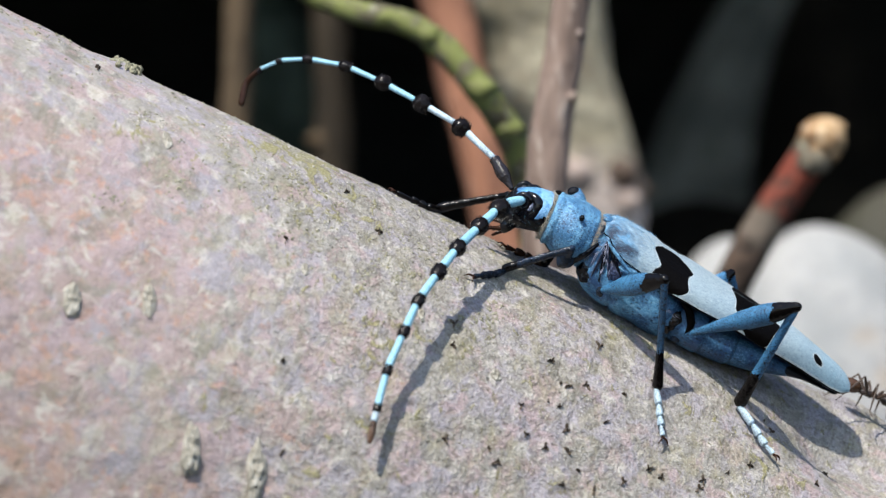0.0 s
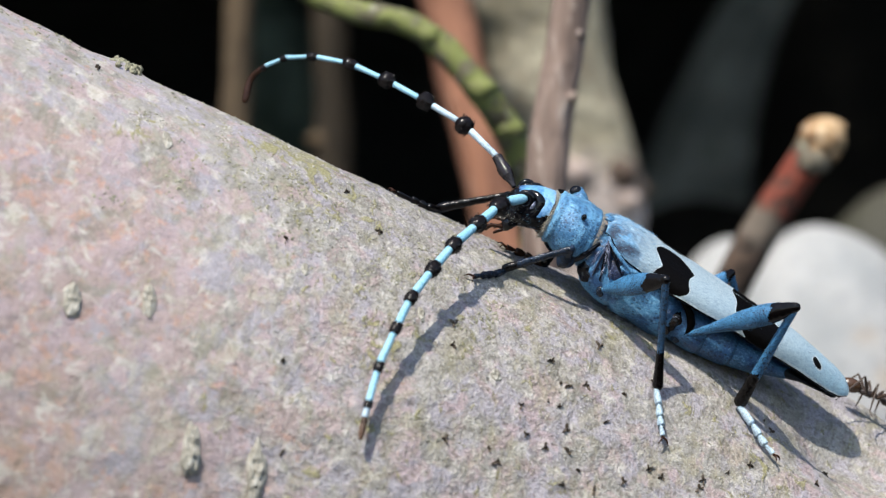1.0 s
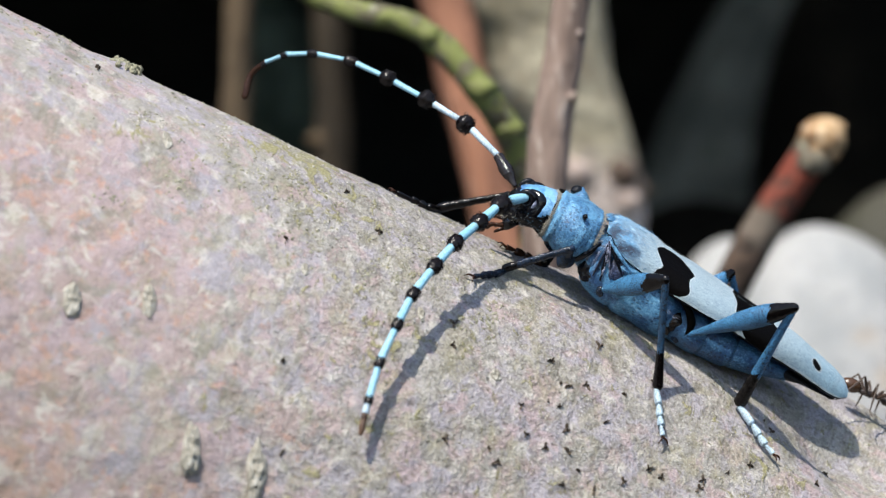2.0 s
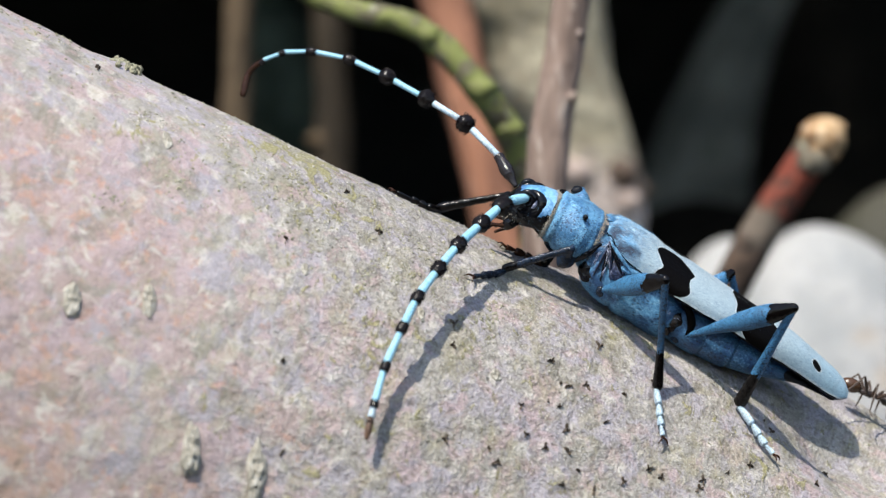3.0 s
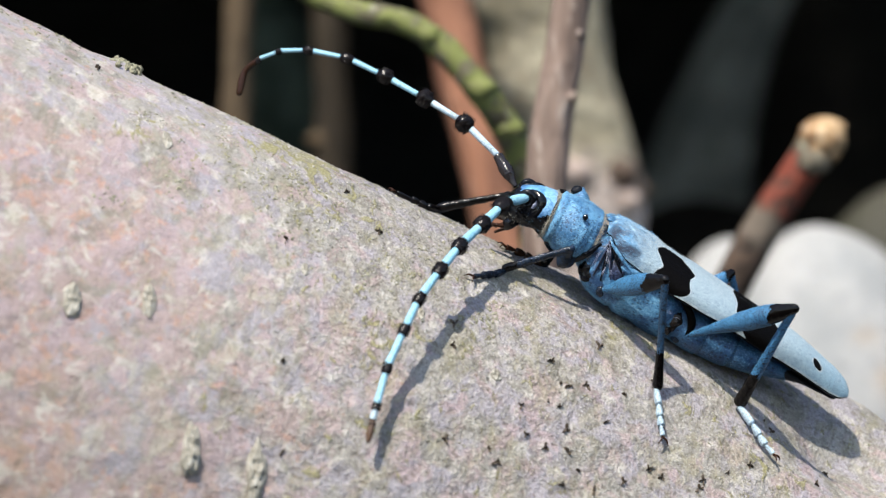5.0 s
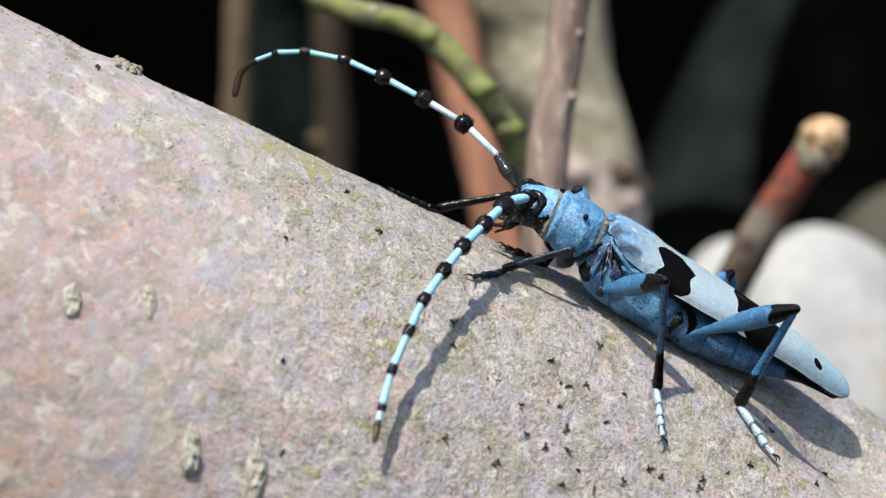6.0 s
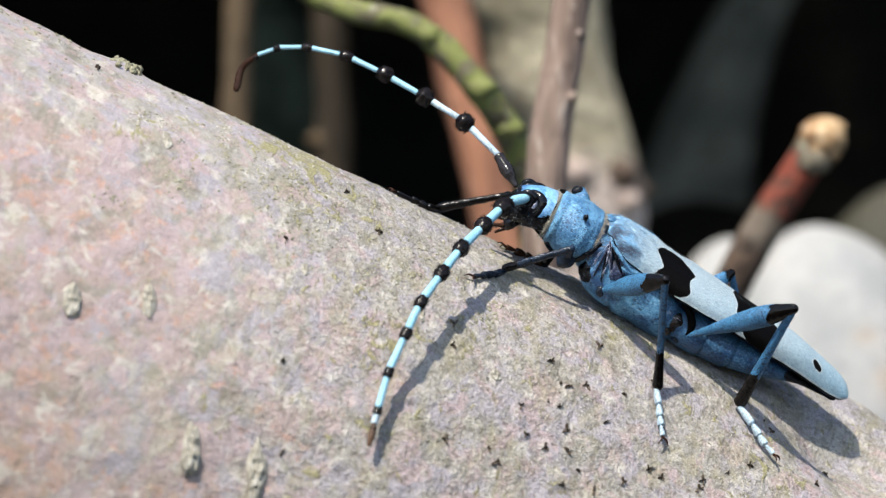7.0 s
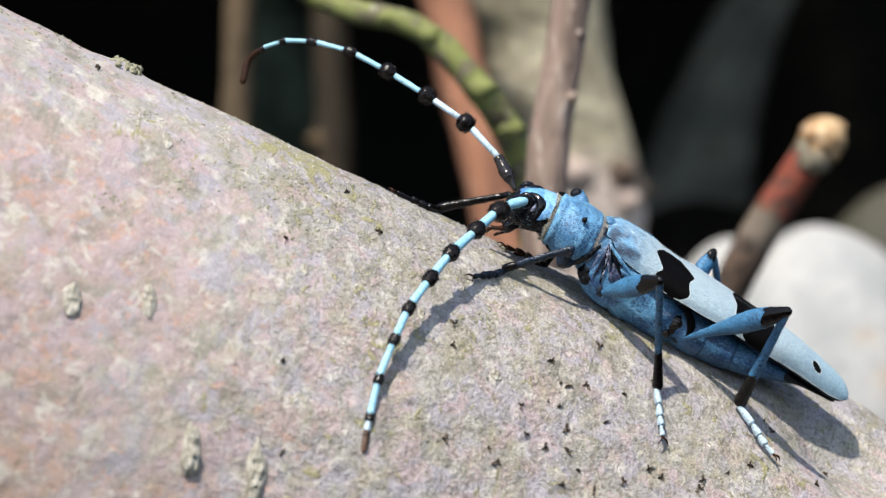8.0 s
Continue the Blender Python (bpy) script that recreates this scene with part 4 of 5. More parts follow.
def leg(name, key, hip, knee, ankle, toes, rf, rt, mats_f, cut_f, mats_t, cut_t, toe_mat, label, coxa=(0.5, 0.5, 0.5)):
    """coxa carried by the leg's own mesh; femur, tibia, four toe joints and two claws under it."""
    lg = part(name, ball(hip, *coxa, 28, lump=0.25, freq=1.4), LEG_DARK, beetle, label, at=hip)

    def local(p):
        return tuple(Vector(p) - Vector(hip))

    fem = limb("femur", local(hip), local(knee), rf, mats_f, lg, cut_f)
    tib = limb("tibia", local(knee), local(ankle), rt, mats_t, lg, cut_t, at=local(knee))
    pts = [Vector(p) for p in toes]
    for i, (a, b) in enumerate(zip(pts, pts[1:])):
        last = i == len(pts) - 2
        r = [0.20, 0.27, 0.31, 0.30] if not last else [0.14, 0.17, 0.20, 0.22]
        tube_bm = tube([local(a), local(a + (b - a) * 0.5), local(a + (b - a) * 0.90)], r, 14, 14, 0.8)
        if not last:
            rim = Vector(local(a + (b - a) * 0.93))
            ball(tuple(rim), 0.14, 0.14, 0.14, 10, tube_bm)
        part("tarsal_joint", tube_bm, toe_mat, lg, at=local(a))
    way = (pts[-1] - pts[-2]).normalized()
    side = way.cross(Vector((0, 0, 1))).normalized()
    for sgn in (1, -1):
        c0 = pts[-1]
        c1 = c0 + way * 0.35 + side * sgn * 0.25 + Vector((0, 0, 0.08))
        c2 = c0 + way * 0.55 + side * sgn * 0.45 + Vector((0, 0, -0.12))
        part("claw", tube([local(c0), local(c1), local(c2)], [0.09, 0.07, 0.015], 8, 12), BROWN, lg, "brown claw", at=local(c0))
    if key.startswith("near"):
        reach = cut_f * (Vector(knee) - Vector(hip)).length * 0.9
        hairs(fem, 420, 0.10, HAIR_BLUE if "front" not in key else HAIR_DARK, (-0.6, 0.2, 0.2), 0.35, 0.014, 3, lambda c: np.linalg.norm(c, axis=1) < reach)
        hairs(tib, 700, 0.20, HAIR_DARK, (-0.2, 0.2, -1.0), 0.5, 0.012, 4)
    LEGS[key] = (lg, fem, tib, Vector(hip), Vector(knee), Vector(ankle))
    return lg


leg("middle_leg", "near_mid", (-0.07, 2.4, -2.16), (-3.04, 7.3, 1.77), (-5.99, 7.17, -5.39),
    [(-5.99, 7.25, -5.67), (-6.51, 8.44, -6.36), (-6.81, 9.18, -6.86), (-7.08, 9.74, -7.25), (-7.41, 10.32, -7.7)], [0.20, 0.42, 0.70, 0.76, 0.64, 0.36], [0.29, 0.28, 0.26, 0.31, 0.42], (BLUE_LEG, LEG_BLACK), 0.75, (LEG_BLUE_DARK, LEG_BLACK), 0.68, PALE_WHITE, "speckled blue middle leg with white foot", (0.4, 0.4, 0.45))
leg("hind_leg", "near_hind", (-6.44, 2.4, -3.09), (-11.9, 7.5, 3.82), (-12.27, 4.6, -4.7),
    [(-12.27, 4.69, -5.03), (-13.65, 5.76, -5.6), (-14.29, 6.34, -5.97), (-14.89, 6.79, -6.25), (-15.62, 7.14, -6.51)], [0.12, 0.24, 0.48, 0.72, 0.74, 0.36], [0.28, 0.31, 0.34, 0.40, 0.50], (BLUE_LEG, LEG_BLACK), 0.83, (BLUE_LEG, LEG_BLACK), 0.72, PALE_WHITE, "speckled blue hind leg with white foot", (0.36, 0.32, 0.34))
leg("front_leg", "near_front", (3.14, 2.0, -1.13), (3.28, 3.4, 0.0), (6.88, 3.62, -3.25),
    [(6.88, 3.69, -3.49), (7.54, 4.7, -3.71), (8.01, 5.22, -3.81), (8.39, 5.59, -3.91), (8.91, 6.17, -4.06)], [0.30, 0.33, 0.33, 0.32, 0.27], [0.24, 0.25, 0.25, 0.29, 0.32], (LEG_DARK, LEG_DARK), 0.5, (LEG_DARK, LEG_BLACK), 0.8, LEG_DARK, "dark blue front leg", (0.6, 0.5, 0.95))
leg("front_leg", "far_front", (4.2, -1.7, -1.6), (8.36, -3.2, -0.07), (12.39, -3.01, -2.98),
    [(12.39, -2.94, -3.22), (13.52, -1.37, -2.95), (14.15, -1.47, -2.95), (14.79, -1.27, -2.91), (16.01, -1.02, -2.86)], [0.30, 0.33, 0.33, 0.32, 0.27], [0.22, 0.26, 0.29, 0.33, 0.36], (LEG_BLACK, LEG_BLACK), 0.5, (LEG_BLACK, LEG_BLACK), 0.85, LEG_BLACK, "dark blue front leg", (0.5, 0.5, 0.5))
leg("middle_leg", "far_mid", (0.2, -2.4, -2.3), (2.5, -5.5, 0.2), (4.01, -1.1, -2.91),
    [(4.01, -1.03, -3.15), (4.93, -1.06, -3.13), (5.62, -1.13, -3.1), (6.4, -0.94, -3.08), (7.13, -0.79, -3.05)], [0.20, 0.42, 0.70, 0.76, 0.64, 0.36], [0.34, 0.34, 0.31, 0.34, 0.44], (BLUE_LEG, LEG_BLACK), 0.68, (LEG_DARK, LEG_BLACK), 0.72, BROWN, "speckled blue middle leg with brown foot", (0.5, 0.5, 0.5))
leg("hind_leg", "far_hind", (-6.2, -2.4, -3.1), (-9.15, -5.0, 1.11), (-13.5, -7.5, -4.3),
    [(-13.5, -7.5, -4.6), (-14.3, -8.2, -5.2), (-14.8, -8.6, -5.5), (-15.3, -9.0, -5.8), (-16.0, -9.6, -6.2)], [0.12, 0.22, 0.40, 0.60, 0.66, 0.36], [0.27, 0.26, 0.25, 0.28, 0.3], (BLUE_LEG, LEG_BLACK), 0.90, (BLUE_LEG, LEG_BLACK), 0.6, PALE_WHITE, "speckled blue hind leg with white foot", (0.5, 0.5, 0.5))


def antenna(key, base, joints, radii, label):
    """scape on the antenna's own mesh; then shafts and black tufted ends."""
    pts = [Vector(p) for p in joints]
    o = Vector(base)
    loc = [p - o for p in pts]
    bm = tube([loc[0], (loc[0] + loc[1]) * 0.5, loc[1]], radii["scape"], 20, 32, rough=0.05)
    an = part("antenna", bm, radii["scape_mat"], beetle, label, at=(0, 0, 0))
    an.location = o * MM
    for i in range(1, len(loc) - 1):
        a, b = loc[i], loc[i + 1]
        last = i == len(loc) - 2
        thin = radii["shaft"] * (1.0 - radii["fine"] * i)
        way = (b - a).normalized()
        if last:
            part("tip", tube([a, a.lerp(b, 0.5) + radii.get("bend", Vector()), b], radii["tip"], 12, 24, blunt=True), radii["tip_mat"], an, "brown tip", at=tuple(a))
            continue
        k = radii["knob"][i - 1]
        part("shaft", tube([a, a.lerp(b, 0.5), b], [thin * 0.9, thin, thin * 1.1], 12, 16), radii["mats"][i - 1], an, "pale blue antenna joint", at=tuple(a))
        nxt = (loc[i + 2] - b).normalized()
        c0, b = b - way * (k[1] - 0.34), b + nxt * 0.34
        way = (b - c0).normalized()
        bm = tube([c0, b - way * k[1] * 0.45, b + way * k[1] * 0.12], [thin * 0.95, k[0] * 0.9, k[0], thin * 1.2], 20, 20, rough=0.10, seed=i)
        rng = random.Random(i)
        for _ in range(int(620 * k[0])):
            u = rng.uniform(0.15, 0.95)
            ang = rng.uniform(0, 2 * math.pi)
            s1 = way.cross(Vector((0.2, 0.5, 1))).normalized()
            out = s1 * math.cos(ang) + way.cross(s1) * math.sin(ang)
            root = c0.lerp(b, u) + out * k[0] * rng.uniform(0.7, 0.86)
            tip = root + out * rng.uniform(0.05, 0.19) * (k[0] / 0.45) + way * rng.uniform(0.0, 0.12)
            tube([root, tip], [0.022, 0.008], 4, 3, bm=bm)
        part("tuft", bm, TUFT, an, "black hairy tuft", at=tuple(a))
    return an


near_antenna = antenna("near", (7.55, 1.45, 1.49), [(7.55, 1.45, 1.49), (8.43, 2.42, 1.14), (9.18, 4.03, 0.77), (10.1, 6.39, -0.44), (11.13, 9.38, -1.68), (11.81, 11.73, -3.15), (12.44, 13.95, -4.9), (12.57, 15.72, -6.73), (12.66, 17.43, -9.09), (12.33, 18.9, -11.22), (12.17, 19.48, -12.1), (11.91, 20.25, -13.25)],
    dict(fine=0.045, tip=[0.19, 0.22, 0.24, 0.16], tip_mat=RUST, scape=[0.30, 0.35, 0.36, 0.36], scape_mat=PALE, shaft=0.37, mats=[PALE] * 8 + [PALE_WHITE],
         knob=[(0.66, 1.55), (0.58, 1.2), (0.54, 1.15), (0.50, 1.1), (0.43, 0.95), (0.39, 0.85), (0.34, 0.75), (0.29, 0.6), (0.21, 0.1)]),
    "black and pale blue banded antenna")
far_antenna = antenna("far", (8.39, -0.7, 1.37), [(8.39, -0.7, 1.37), (10.38, -2.14, 2.56), (13.54, -3.79, 3.39), (16.81, -5.32, 3.44), (20.01, -6.81, 3.36), (22.96, -8.12, 3.09), (25.69, -9.23, 2.18), (27.54, -9.91, 1.09), (28.71, -10.16, -0.19), (29.04, -9.67, -3.09)],
    dict(fine=0.07, tip=[0.17, 0.22, 0.24, 0.28, 0.25], tip_mat=BROWN, bend=Vector((0.41, -0.52, 0.06)), scape=[0.17, 0.26, 0.46, 0.49, 0.40, 0.38], scape_mat=SCAPE, shaft=0.27, mats=[PALE_WHITE] * 2 + [PALE] * 7,
         knob=[(0.66, 1.2), (0.64, 1.2), (0.56, 1.15), (0.38, 1.0), (0.31, 0.8), (0.23, 0.55), (0.2, 0.4)]),
    "black and pale blue banded antenna")

# ---- stems, twigs and stones behind the log ----
def twig(name, points, radii, material, label, category, knots=(), n=20, steps=60):
    bm = tube(points, radii, n, steps, rough=0.02, seed=len(name))
    for v in bm.verts:
        v.co += Vector((1, 0.6, 0.5)) * (0.35 * noise.noise(v.co * 0.11) * max(radii) * 0.5 + 0.12 * noise.noise(v.co * 0.5))
    o = Vector(points[0])
    ob = part(name, bm, material, None, at=tuple(o))
    for p, r, *own in knots:
        knot = part("knot", ball(p, r, r * 0.9, r * 0.8, 20, lump=0.3, freq=1.5), own[0] if own else material, ob, at=p)
        knot.location = (Vector(p) - o) * MM
    return tagged(ob, label, category)


OLIVE = twig_material("olive_brown_bark", (0.092, 0.062, 0.034), (0.14, 0.10, 0.056), (0.048, 0.033, 0.019), grain=2.0)
# olive bark scaled to about a third, the stem's shade put into the colour
SHADED_OLIVE = twig_material("shaded_olive_bark", (0.029, 0.020, 0.0105), (0.052, 0.037, 0.022), (0.016, 0.011, 0.006), grain=2.0)
MOSSY = twig_material("mossy_bark", (0.13, 0.115, 0.070), (0.34, 0.33, 0.25), (0.060, 0.052, 0.032), (0.165, 0.180, 0.055), grain=1.3, moss_at=0.41)
ORANGE = twig_material("orange_brown_bark", (0.32, 0.145, 0.085), (0.40, 0.22, 0.15), (0.20, 0.09, 0.055), grain=3.0)
PINKISH = twig_material("grey_pink_bark", (0.25, 0.178, 0.143), (0.40, 0.33, 0.28), (0.115, 0.078, 0.062), grain=2.2)


def peeled_material():
    m = Nodes("beige_grey_bark", 0.8, 0.25)
    z = m.math("MULTIPLY", m.axis("Z"), 1000.0)
    a = m.noise(7.0, 5, 0.6, m.stretch(1.0, 1.0, 0.5))
    b = m.noise(2.0, 4, 0.6)
    c = m.mix(m.ramp(a, 0.35, 0.65), (0.22, 0.19, 0.125), (0.38, 0.34, 0.25))
    pale_foot = m.math("ADD", z, m.math("MULTIPLY", a, 14.0))
    c = m.mix(m.ramp(pale_foot, 46.0, 54.0, 1.0, 0.0), c, (0.47, 0.395, 0.36))
    c = m.mix(m.ramp(b, 0.34, 0.52, 0.5, 0.0), c, (0.12, 0.10, 0.075))
    c = m.mix(m.ramp(m.noise(4.0, 4, 0.6, warp=0.6), 0.52, 0.64, 0.0, 0.6), c, (0.14, 0.105, 0.07))
    return m.done(c, m.math("ADD", a, b), 1.2)


GREYBARK = twig_material("grey_olive_bark", (0.17, 0.145, 0.105), (0.28, 0.25, 0.20), (0.07, 0.055, 0.04), grain=1.5)
BEIGE = peeled_material()
# dark brown for raised knots that stand in for a hollow's shade
HOLLOW_SHADE = twig_material("brown_hollow_shade", (0.10, 0.068, 0.05), (0.20, 0.15, 0.12), (0.03, 0.02, 0.015), grain=3.0)
KNOB = twig_material("pinkish_pale_knob", (0.36, 0.285, 0.25), (0.50, 0.43, 0.39), (0.13, 0.085, 0.065), grain=4.0)


def reddish_material():
    """Dark bark with a worn red stretch and pale lichen rings above and below it."""
    m = Nodes("red_brown_bark", 0.7, 0.3)
    k = m.t.nodes.new("ShaderNodeVectorMath")
    k.operation = "DOT_PRODUCT"
    m.link(m.co, k.inputs[0])
    k.inputs[1].default_value = (466.0, 0.0, 885.0)
    s = m.math("ADD", k.outputs["Value"], m.math("MULTIPLY", m.math("SUBTRACT", m.noise(2.2, 3, 0.6), 0.5), 5.0))
    a = m.noise(1.6, 5, 0.65)
    c = m.mix(m.ramp(a, 0.36, 0.62), (0.030, 0.021, 0.015), (0.095, 0.062, 0.044))
    red = m.math("MULTIPLY", m.ramp(s, 31.0, 32.6), m.ramp(s, 37.0, 38.6, 1.0, 0.0))
    c = m.mix(m.math("MULTIPLY", red, m.ramp(a, 0.38, 0.56, 0.15, 0.95)), c, (0.17, 0.036, 0.020))
    pale = m.math("MULTIPLY", m.ramp(s, 27.5, 29.0), m.ramp(s, 30.6, 31.8, 1.0, 0.0))
    c = m.mix(m.math("MULTIPLY", pale, 0.5), c, (0.20, 0.165, 0.13))
    c = m.mix(m.ramp(s, 38.2, 39.6, 0.0, 0.8), c, (0.21, 0.20, 0.145))
    return m.done(c, a, 0.5)


REDDISH = reddish_material()
CUTWOOD = twig_material("split_pale_wood", (0.46, 0.31, 0.17), (0.78, 0.66, 0.50), (0.20, 0.10, 0.045), grain=1.4)
WHITE_STONE = stone_material("white_limestone", (0.27, 0.275, 0.275), (0.345, 0.34, 0.335), (0.34, 0.26, 0.18))
DARK_STONE = stone_material("dark_mossy_stone", (0.075, 0.075, 0.062), (0.150, 0.146, 0.122), (0.085, 0.090, 0.060), 14.0, 0.10)
# near-black brown, with the shade put into the colour
SHADE_STONE = stone_material("shade_brown_stone", (0.004, 0.0035, 0.0025), (0.010, 0.008, 0.0055), (0.007, 0.006, 0.004), 14.0, 0.03)
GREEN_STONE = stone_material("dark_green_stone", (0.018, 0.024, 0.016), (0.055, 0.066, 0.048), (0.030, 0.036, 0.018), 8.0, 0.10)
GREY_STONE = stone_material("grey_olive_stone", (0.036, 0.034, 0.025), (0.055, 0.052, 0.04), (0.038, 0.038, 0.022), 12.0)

twig("slender_sapling", [(-24.3, 130.0, -31.1), (-24.8, 130.0, 0.0), (-24.9, 130.0, 16.3), (-24.4, 130.0, 29.8), (-23.8, 130.0, 50.1), (-24.6, 130.0, 90.8)], [2.1, 1.9, 1.75, 1.75, 1.7, 1.5], OLIVE,
     "thin olive brown stem growing from dark soil", "sapling")
twig("shaded_sapling", [(-16.7, 165.0, -34.3), (-14.9, 165.0, 0.0), (-14.4, 165.0, 14.3), (-14.9, 165.0, 33.0), (-15.6, 165.0, 55.4), (-16.7, 165.0, 100.2)], [2.8, 2.6, 2.5, 2.5, 2.4, 2.2], SHADED_OLIVE,
     "brown stem with its shade put into a darker colour", "sapling", [((-16.3, 164.0, 14.4), 1.7, OLIVE)])
twig("mossy_branch", [(-33.2, 62.0, 44.0), (-18.9, 54.0, 28.6), (-8.6, 47.0, 21.6), (-2.3, 46.0, 19.8), (-0.15, 46.0, 18.3), (1.7, 46.0, 16.4), (3.5, 46.0, 14.2), (5.1, 47.0, 11.95), (6.35, 48.0, 9.8), (7.6, 50.0, 6.0), (8.6, 53.0, -2.0), (9.4, 57.0, -12.0), (9.8, 60.0, -28.0)],
     [0.70, 0.72, 0.76, 0.95, 1.06, 1.12, 1.22, 1.34, 1.42, 1.32, 1.25, 1.25, 1.25], MOSSY,
     "mossy green bent branch reaching down behind the log", "branch", [((-5.2, 45.8, 20.75), 0.92), ((-1.2, 45.4, 19.2), 1.12), ((3.4, 45.4, 14.4), 1.30), ((5.8, 47.2, 10.9), 1.46)], steps=110)
twig("leaning_sapling", [(11.3, 112.0, -35.8), (6.5, 112.0, 0.0), (4.2, 112.0, 12.2), (1.0, 112.0, 24.4), (-0.6, 112.0, 32.1), (-5.4, 112.0, 53.9), (-10.5, 112.0, 79.5)],
     [3.2, 3.0, 2.95, 2.9, 2.9, 2.8, 2.6], ORANGE, "smooth orange brown stem leaning in the sun", "sapling")
twig("lichened_sapling", [(7.2, 38.0, -22.5), (8.6, 38.0, 0.0), (9.2, 38.0, 9.4), (10.8, 38.0, 19.7), (11.6, 38.0, 26.6), (13.1, 38.0, 46.2)],
     [2.0, 1.85, 1.76, 1.72, 1.68, 1.6], PINKISH, "grey pink stem with tiny lichen marks", "sapling", [((11.0, 37.0, 13.2), 0.7), ((11.6, 37.0, 18.6), 0.6)])
twig("beige_trunk", [(22.4, 150.0, -32.9), (20.1, 150.0, 0.0), (19.6, 150.0, 7.6), (16.2, 150.0, 15.5), (13.6, 150.0, 23.0), (12.4, 150.0, 31.6), (9.7, 150.0, 53.1), (7.5, 150.0, 74.7)],
     [7.0, 5.6, 5.2, 6.8, 7.9, 8.6, 8.7, 8.5], BEIGE, "beige grey knobbly old trunk with a paler pinkish foot", "trunk",
     [((22.3, 145.5, 9.4), 2.4, HOLLOW_SHADE), ((23.3, 143.5, 6.1), 1.5, KNOB), ((24.6, 148.0, 7.5), 1.6, HOLLOW_SHADE), ((18.6, 147.0, 4.5), 2.9, KNOB), ((16.8, 145.0, 9.6), 2.6, KNOB), ((18.9, 148.5, 26.8), 2.0), ((18.5, 148.5, 31.0), 1.9), ((20.6, 149.0, 19.0), 1.6)], steps=90)


def stub():
    base = Vector((20.4, 78.0, -26.2))
    ob = twig("broken_twig", [base, (25.4, 74.0, -11.2), (30.3, 70.0, 0.1), (33.8, 69.0, 5.9), (36.5, 68.0, 9.9)], [2.0, 1.95, 1.9, 1.9, 1.95], REDDISH,
              "broken red brown twig with a pale split end", "twig", [((35.9, 67.0, 8.6), 1.7, GREYBARK)])
    bm = tube([(36.2, 68.0, 9.3), (37.2, 68.0, 11.0), (38.0, 68.0, 12.5)], [1.95, 2.25, 2.05, 1.1], 24, 24, rough=0.12)
    for v in bm.verts:
        v.co += Vector((0.55, 0.55, 0.7)) * noise.noise(v.co * 0.9) + Vector((0.25, 0.25, 0.3)) * noise.noise(v.co * 2.6)
    end = part("split_end", bm, CUTWOOD, ob, "pale splintered wood", at=tuple((36.2, 68.0, 9.3)))
    end.location -= base * MM


stub()


def stone(name, at, r, mat, label, lump=0.16, freq=1.1, turn=(0, 0, 0)):
    bm = ball((0, 0, 0), *r, 64, lump=lump, freq=freq, turn=Euler([radians(a) for a in turn]).to_matrix())
    ob = part(name, bm, mat)
    ob.location = Vector(at) * MM
    return tagged(ob, label, "stone")


stone("pale_stone", (46.4, 130.0, -20.9), (15.0, 16.0, 23.5), WHITE_STONE, "rounded whitish limestone cobble behind the log", 0.10)
stone("pale_stone", (37.9, 150.0, -23.4), (12.6, 11.0, 24.5), WHITE_STONE, "whitish limestone cobble with a brown stain", 0.10)
stone("grey_stone", (68.2, 185.0, -18.3), (21.0, 16.0, 27.0), GREY_STONE, "dark grey olive stone beside the pale cobbles", 0.14)
stone("dark_boulder", (60.2, 300.0, 20.0), (20.5, 20.0, 56.0), DARK_STONE, "large dark boulder deep in the shade", 0.06, 0.8, (0, 25, 0))
# these two are added to stand in for shade over the large boulder
stone("dark_boulder", (74.5, 262.0, 22.0), (22.0, 14.0, 46.0), SHADE_STONE, "dark brown boulder added for the shade at right", 0.10, 0.8, (0, 14, 0))
stone("low_rock", (43.0, 250.0, -6.0), (17.0, 10.0, 14.0), SHADE_STONE, "near-black lump added for shade at the boulder's foot", 0.10)
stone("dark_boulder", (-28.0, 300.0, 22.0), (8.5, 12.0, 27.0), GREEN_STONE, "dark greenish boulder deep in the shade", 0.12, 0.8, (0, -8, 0))


